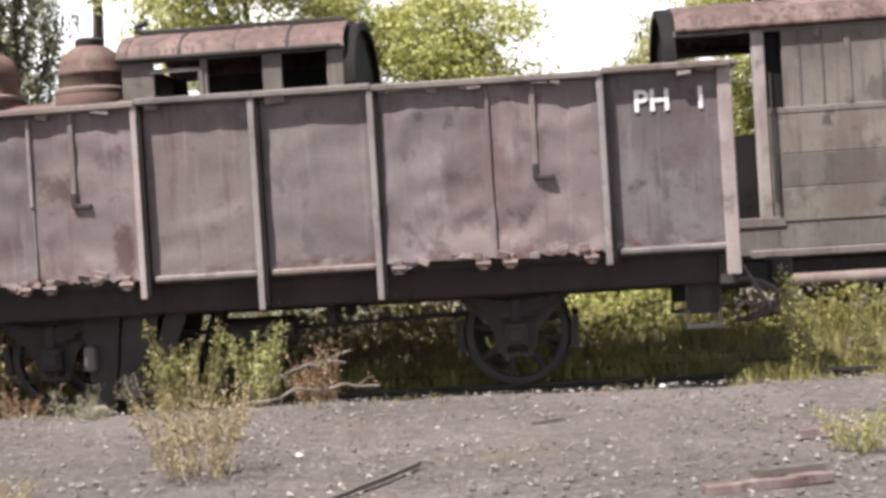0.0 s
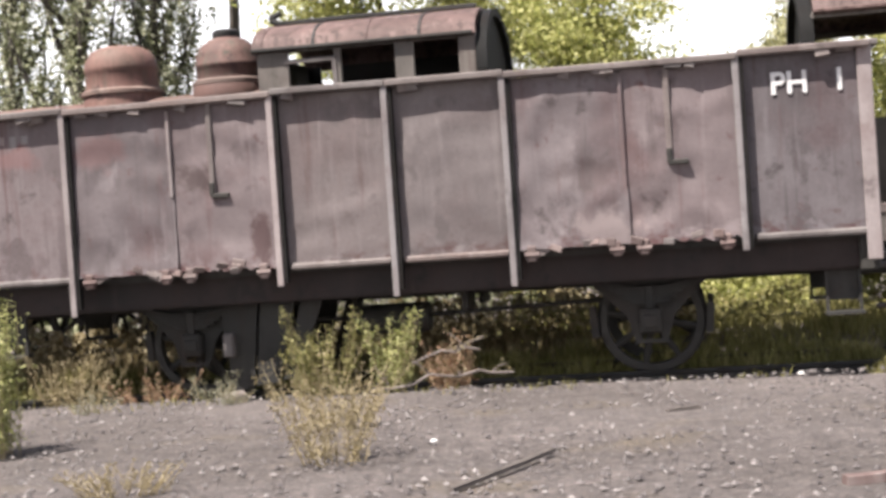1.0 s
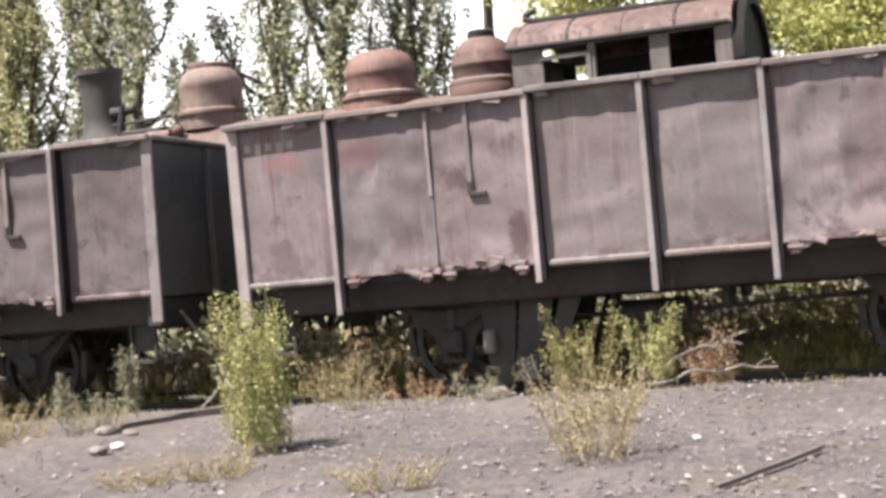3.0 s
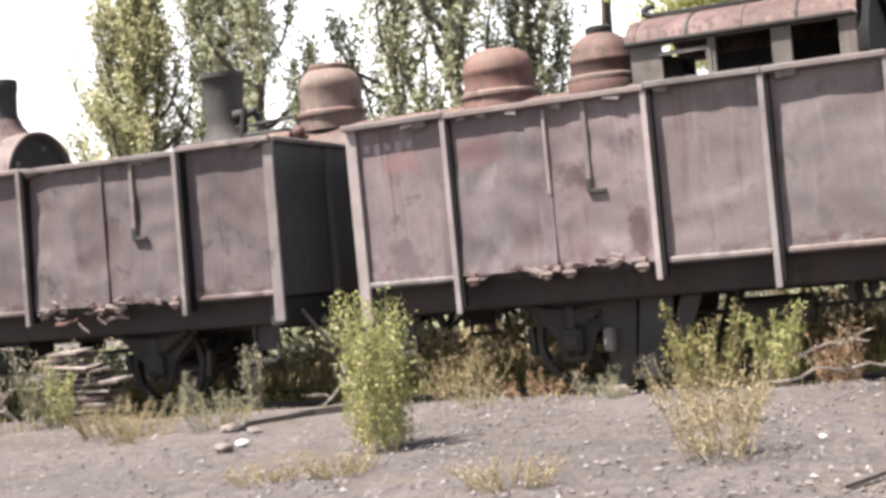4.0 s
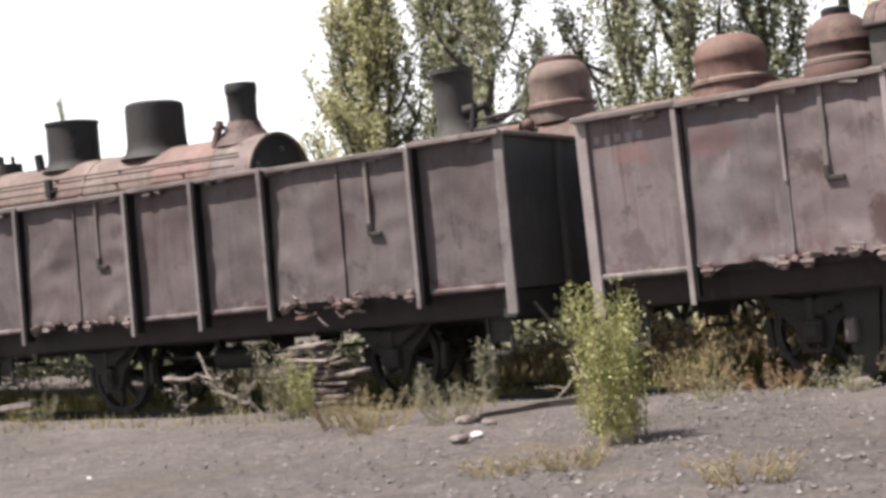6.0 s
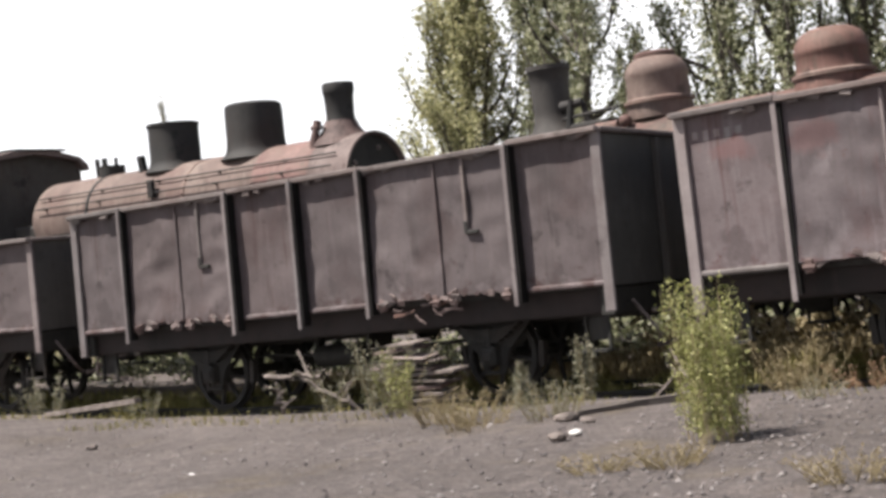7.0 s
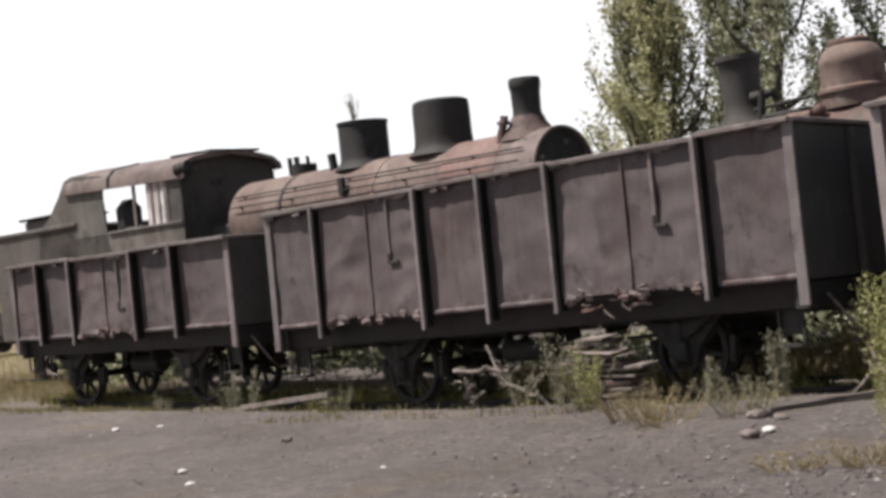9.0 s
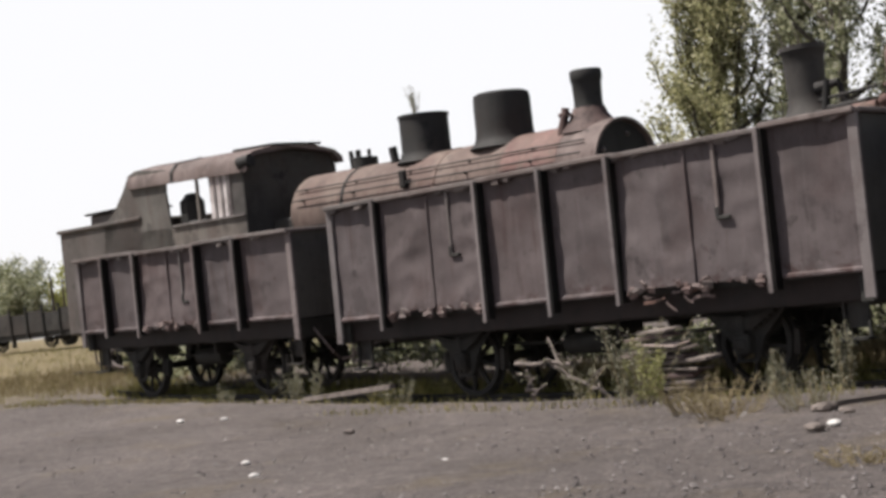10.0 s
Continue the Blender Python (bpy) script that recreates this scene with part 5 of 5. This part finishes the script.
weed(-5.2, 14.35, 0.62, 0.9, 44, M_DRY, "dry_weed", "straw-coloured dead weed beside the wagon", 36, 22, 0.035, 0.45)
weed(-4.35, 14.4, 0.42, 0.9, 45, M_ORANGE, "dry_weed", "pinkish dead weed beside the wagon", 26, 18, 0.03, 0.5)
weed(-3.7, 14.2, 0.4, 0.5, 46, M_PALE_WEED, "weed", "pale weed beside the wheels", 16, 16, 0.03, 0.5)

# weeds in the yard
weed(-4.6, 10.75, 1.3, 0.60, 221, M_WEED, "tall_weed", "tall leafy green weed growing in the gravel", 46, 48, 0.038, 0.06)
weed(-2.5, 13.6, 0.85, 0.85, 22, M_WEED_DRY, "weed", "ragged yellow-green weeds beside the rail", 28, 30, 0.04, 0.2)
weed(-1.8, 13.5, 0.8, 0.45, 122, M_WEED, "weed", "ragged yellow-green weeds beside the rail", 18, 30, 0.04, 0.2)
weed(-1.7, 9.6, 0.72, 0.75, 23, M_DRY, "dry_weed", "sparse dry straw-coloured weed in gravel", 30, 18, 0.034, 0.45)
weed(-1.95, 11.2, 0.5, 0.8, 123, M_DRY, "dry_weed", "sparse dry straw-coloured weed in gravel", 24, 16, 0.034, 0.45)
weed(-9.9, 13.7, 0.95, 0.9, 24, M_PALE_WEED, "weed", "leggy grey-green weed beside the wagon", 20, 26, 0.04, 0.45)
weed(-9.7, 13.65, 0.8, 0.5, 124, M_WEED, "weed", "yellow-green weed beside the wagon", 14, 26, 0.04, 0.3)
weed(-7.4, 13.9, 0.75, 0.22, 25, M_PALE_WEED, "weed", "slim grey-green weed beside the rail", 7, 40, 0.035, 0.1)
weed(-8.3, 14.0, 0.6, 0.2, 125, M_PALE_WEED, "weed", "slim grey-green weed beside the rail", 6, 34, 0.035, 0.12)
weed(-7.7, 12.0, 0.42, 1.0, 26, M_DRY, "dry_weed", "low tangle of dry yellow weeds", 40, 18, 0.025, 0.6)
weed(-7.0, 12.4, 0.42, 0.9, 27, M_PALE_WEED, "weed", "low tangle of grey-green weeds", 34, 18, 0.025, 0.6)
weed(-8.4, 12.5, 0.40, 0.7, 126, M_DRY, "dry_weed", "low tangle of dry yellow weeds", 26, 18, 0.025, 0.6)
weed(-4.45, 9.5, 0.2, 0.75, 28, M_DRY, "dry_weed", "flat yellow straw tuft in gravel", 34, 14, 0.022, 0.9)
weed(-4.95, 9.3, 0.14, 0.6, 128, M_DRY, "dry_weed", "flat yellow straw tuft in gravel", 22, 14, 0.022, 0.9)
weed(-2.9, 8.75, 0.22, 0.8, 29, M_DRY, "dry_weed", "flat yellow straw tuft in gravel", 34, 14, 0.022, 0.9)
weed(2.55, 9.1, 0.3, 0.45, 31, M_WEED, "weed", "small yellow-green tuft in gravel", 22, 18, 0.025, 0.5)
weed(3.55, 14.4, 1.15, 0.35, 32, M_WEED_DRY, "tall_weed", "tall yellowing weed beyond the wagon's end", 12, 40, 0.045, 0.15)
weed(4.35, 15.0, 0.95, 0.35, 33, M_WEED_DRY, "tall_weed", "tall yellowing seeding weed beyond the wagon's end", 9, 34, 0.045, 0.2)
weed(-3.3, 13.2, 0.2, 0.4, 34, M_PALE_WEED, "weed", "small grey-green tuft at the track's edge", 14, 12, 0.025, 0.6)
weed(-4.6, 13.1, 0.22, 0.5, 35, M_PALE_WEED, "weed", "small grey-green tuft at the track's edge", 16, 12, 0.025, 0.6)
weed(-11.5, 14.6, 0.6, 0.6, 36, M_PALE_WEED, "weed", "leaning pale weed beside the wagon", 8, 20, 0.04, 0.7)
weed(-15.3, 15.1, 0.5, 0.5, 37, M_PALE_WEED, "weed", "pale weed beside the wagon", 10, 20, 0.04, 0.5)
weed(-17.6, 15.3, 0.8, 0.6, 38, M_PALE_WEED, "weed", "pale weed between two wagons", 14, 22, 0.05, 0.35)
weed(-19.8, 15.5, 0.4, 0.4, 39, M_PALE_WEED, "weed", "pale weed beside the small wagon", 10, 18, 0.04, 0.4)
weed(-20.0, 21.25, 0.55, 0.2, 40, M_PALE_WEED, "weed", "small weed growing on the sand box", 12, 24, 0.03, 0.25, base=5.18)
weed(1.62, 14.75, 1.98, 0.25, 41, M_PALE_WEED, "tall_weed", "spindly weed growing inside the open wagon", 5, 40, 0.04, 0.06, base=1.22)
grass("shaded_grass", "rank grass over the rails in the wagons' shade", [(-2.2, 3.0, 15.0, 17.0, 9000, 0.34), (-7.2, -2.2, 15.35, 17.2, 8000, 0.34), (-16.8, -7.2, 15.9, 17.6, 10000, 0.32), (-25, -16.8, 16.4, 18.2, 8000, 0.3)], 19, M_GRASS, wide=0.01)
grass("rank_grass", "dry tan grass standing between the tracks", [(-8.6, 0.8, 17.0, 18.6, 16000, 0.46), (-16, -8.6, 17.6, 18.8, 9000, 0.4)], 29, M_DRY, wide=0.01)
hedge(-27, -8.5, 18.3, 19.3, 1.0, 9000, 56, M_LEAF_DARK, "dark weeds between the tracks")
grass("dry_grass", "dry orange-yellow grass at the yard's far end", [(-36, -23.5, 16.8, 22, 12000, 0.24), (-37, -30, 19.5, 24, 4000, 0.4), (-26, -19, 14.6, 15.6, 1500, 0.12)], 10, M_DRY)
grass("grass", "yellowing tufts of grass along the tracks", [(2.7, 6.5, 14.0, 16.3, 14000, 0.26), (2.7, 9.0, 16.3, 18.0, 6000, 0.42), (0.2, 6.0, 17.2, 19.4, 9000, 0.42), (-60, -25, 15.5, 36, 14000, 0.32), (-26, -15, 14.4, 15.6, 1800, 0.16), (-15, -6, 13.2, 14.4, 1500, 0.14), (-6, 2, 13.0, 13.9, 500, 0.12)], 9, M_GRASS)


# ---------- gravel and litter ----------
def gravel(n, seed):
    rng = np.random.default_rng(seed)
    verts, faces = [], []
    for _ in range(n):
        x = rng.uniform(-26, 4.5)
        y = 7.3 + 7.4 * rng.random() ** 1.15 - 0.02 * x
        if x < -5 and rng.random() < 0.4 + 0.06 * min(8, -5 - x):
            continue
        r = 0.006 + 0.019 * rng.random() ** 3.5
        z = ground_z(x, y)
        k = len(verts)
        sx, sy, sz = r * rng.uniform(0.8, 1.7), r * rng.uniform(0.8, 1.4), r * rng.uniform(0.5, 1.0)
        a = rng.uniform(0, 3)
        ca, sa = math.cos(a), math.sin(a)
        for u, v, w in ((1, 0, 0), (0, 1, 0), (-1, 0, 0), (0, -1, 0), (0.15, 0.1, 1), (0, 0, -0.6)):
            u, v = u * sx, v * sy
            verts.append((x + u * ca - v * sa, y + u * sa + v * ca, z + w * sz + 0.004))
        for i in range(4):
            faces.append((k + i, k + (i + 1) % 4, k + 4))
            faces.append((k + (i + 1) % 4, k + i, k + 5))
    me = bpy.data.meshes.new("gravel")
    me.from_pydata(verts, [], faces)
    me.materials.append(M_STONE)
    return tagged(new("gravel", me), "loose grey and pale stones strewn over the yard", "gravel", kind="stuff")


gravel(34000, 5)


def rock(x, y, r, mat, label, seed, flat=0.5):
    bm = bmesh.new()
    bmesh.ops.create_icosphere(bm, subdivisions=2, radius=r)
    for v in bm.verts:
        v.co *= 1 + 0.35 * noise.noise(v.co / r + Vector((seed, 0, 0)))
        v.co.z *= flat
    o = part("rock", bm, mat, None, "")
    o.matrix_world = pose(x, y, ground_z(x, y) + r * flat * 0.4, 0, 0, seed * 40)
    return tagged(o, label, "rock", "scattered rocks")


for i, (x, y, r) in enumerate(((-6.18, 11.3, 0.10), (-17.1, 12.5, 0.09), (-16.4, 12.75, 0.09), (-11.95, 9.5, 0.08), (-10.9, 8.75, 0.08), (-14.2, 11.0, 0.05), (-9.2, 9.6, 0.05), (1.9, 13.0, 0.05), (-1.1, 10.2, 0.05))):
    rock(x, y, r * 0.62, M_WHITE_ROCK, "pale stone lying on the cinder yard", i + 1)
for i, (x, y, r) in enumerate(((-6.75, 12.2, 0.13), (-6.45, 12.05, 0.08), (-6.2, 11.0, 0.09), (-12.6, 11.6, 0.07), (-3.3, 13.5, 0.12), (-18.2, 15.2, 0.15))):
    rock(x, y, r, M_RUBBLE, "dusty brown lump of rubble", i + 21)


def timber(x0, y0, x1, y1, w, h, label, mat=M_WOOD, lift=0.0, lift1=None):
    ln = math.hypot(x1 - x0, y1 - y0)
    bm = bmesh.new()
    n = 8
    rings = []
    for i in range(n + 1):
        u = i / n
        k = 1 + 0.15 * noise.noise(Vector((x0 + u * 5, y0, 1)))
        wob = 0.02 * noise.noise(Vector((u * 3, x0, y0)))
        rings.append([bm.verts.new((u * ln, a * w / 2 * k + wob, b * h * k)) for a, b in ((-1, 0), (1, 0), (0.85, 1), (-0.9, 0.95))])
    for a, b in zip(rings, rings[1:]):
        for i in range(4):
            bm.faces.new((a[i], a[(i + 1) % 4], b[(i + 1) % 4], b[i]))
    bm.faces.new(rings[0])
    bm.faces.new(rings[-1][::-1])
    o = part("timber", bm, mat)
    z0 = ground_z(x0, y0) + lift
    z1 = ground_z(x1, y1) + (lift if lift1 is None else lift1)
    o.matrix_world = Matrix.Translation((x0, y0, z0)) @ Matrix.Rotation(math.atan2(y1 - y0, x1 - x0), 4, "Z") @ Matrix.Rotation(-math.asin((z1 - z0) / ln), 4, "Y")
    return tagged(o, label, "timber", "old timbers")


timber(-0.8, 8.25, -0.25, 9.45, 0.04, 0.028, "thin dark stick lying in the gravel")
timber(-6.9, 12.25, -6.0, 13.8, 0.11, 0.06, "long dark baulk of timber in the gravel")
timber(-6.6, 12.9, -5.9, 13.6, 0.10, 0.07, "dark rotten plank beside a baulk")
timber(1.35, 7.9, 2.1, 8.1, 0.09, 0.05, "rusty brown plank lying in gravel", M_BOLD_RUST)
timber(1.7, 8.35, 2.15, 8.45, 0.06, 0.04, "short dark plank lying in gravel")
timber(2.3, 9.7, 2.8, 9.75, 0.09, 0.05, "short brown plank by a tuft", M_BOLD_RUST)
timber(0.6, 11.0, 0.85, 11.15, 0.05, 0.03, "dark splinter lying in gravel")
timber(-17.2, 15.0, -15.0, 14.75, 0.12, 0.07, "pale plank lying beside the wagon", M_RUBBLE, 0.05, 0.22)
timber(-18.6, 15.2, -17.1, 15.05, 0.12, 0.07, "pale plank lying beside the wagon", M_RUBBLE, 0.02)
def branch(p, q, sag, seed, label, leaf=None, r=0.014):
    """A broken branch: a bent tapering stem with twigs and a few curled leaves."""
    rng = np.random.default_rng(seed)
    p, q = Vector(p), Vector(q)
    b = thing("fallen_branch", Matrix.Translation((p.x, p.y, ground_z(p.x, p.y))), label, "branch", "fallen branches")
    q = q - Vector((p.x, p.y, 0))
    p = Vector((0, 0, p.z))
    pts = []
    for i in range(9):
        u = i / 8
        c = p.lerp(q, u)
        pts.append(c + Vector((rng.normal() * 0.03, rng.normal() * 0.03, sag * 4 * u * (1 - u) + rng.normal() * 0.02)))
    part("stem", tube(bmesh.new(), pts, r, 6), M_RUBBLE, b)
    spots = []
    for i in range(5):
        c = pts[rng.integers(1, 8)]
        e = c + Vector((rng.normal() * 0.16, rng.normal() * 0.12, abs(rng.normal()) * 0.14))
        part("twig", tube(bmesh.new(), [c, c.lerp(e, 0.5) + Vector((0, 0, 0.02)), e], r * 0.5, 5), M_RUBBLE, b)
        spots += [np.array(c.lerp(e, u)) + rng.normal(size=3) * 0.025 for u in rng.uniform(0.3, 1.1, 6)]
    tagged(cards("foliage", leaf_quads(spots, 0.03, rng, 0.5), leaf or M_PALE_WEED, b), kind="stuff")
    return b


branch((-12.70, 14.9, 0.57), (-11.75, 14.85, 0.54), 0.02, 61, "broken pale branch leaning by the wagon", r=0.034)
branch((-12.05, 14.9, 0.56), (-11.05, 14.75, 0.04), 0.0, 62, "leaning pale branch by the wagon", r=0.028)
branch((-12.45, 14.8, 0.02), (-12.55, 14.9, 0.42), 0.0, 63, "broken upright branch by the wagon", r=0.034)
branch((-2.0, 13.5, 0.02), (-1.0, 14.0, 0.3), 0.12, 64, "arched pale dead branch by the weeds", M_DRY)
branch((-1.9, 13.3, 0.02), (-0.7, 13.6, 0.1), 0.06, 65, "thin pale dead branch by the weeds", M_DRY)
branch((-7.0, 14.6, 0.02), (-6.6, 15.2, 0.55), 0.03, 66, "pale dead branch between two wagons", M_PALE_WEED)
branch((-6.4, 14.6, 0.02), (-6.9, 15.0, 0.6), 0.02, 67, "pale dead branch between two wagons", M_PALE_WEED)

# heap of rusty scrap and boards under the second wagon
heap = random.Random(8)
for i in range(13):
    w = heap.uniform(0.38, 0.62) if i < 10 else heap.uniform(0.2, 0.36)
    o = part("scrap_board", cube(-w, w, -0.16, 0.16, 0, heap.uniform(0.025, 0.05), 0.006), M_BOLD_RUST if i % 3 == 2 else M_PALE_BOARD if i in (8, 10, 11) else M_RUBBLE)
    o.matrix_world = pose(-10.2 + heap.uniform(-0.16, 0.16), 14.9 - 0.02 * i + 0.05 * heap.random(), ground_z(-10.2, 15.2) - 0.02 + 0.078 * i, heap.uniform(-4, 9), heap.uniform(-4, 4), heap.uniform(-9, 9))
    tagged(o, "bent rusty board in a scrap heap", "board", "scrap heap under the wagon")


# ---------- far wagons across the yard ----------
def low_wagon(x, y, yaw):
    z = ground_z(x)
    g = thing("low_wagon", pose(x, y, z, 0, 0, yaw), "distant dark low-sided wagon", "railway wagon", "far wagons")
    part("deck", cube(-4.5, 4.5, -1.2, 1.2, 0.55, 0.8), M_UNDER, g)
    for i in range(9):
        part("side_board", cube(-4.45 + i, -3.55 + i, -1.24, -1.2, 0.8, 1.75 - 0.1 * (i % 2)), M_STACK, g)
        part("stake", cube(-4.54 + i, -4.46 + i, -1.3, -1.22, 0.6, 1.95), M_UNDER, g)
    for a in (-3.2, -2.2, 2.2, 3.2):
        wheelset(g, a, 0.36, 0.47)


low_wagon(-58.0, 34.6, 12)
low_wagon(-67.0, 32.8, 12)
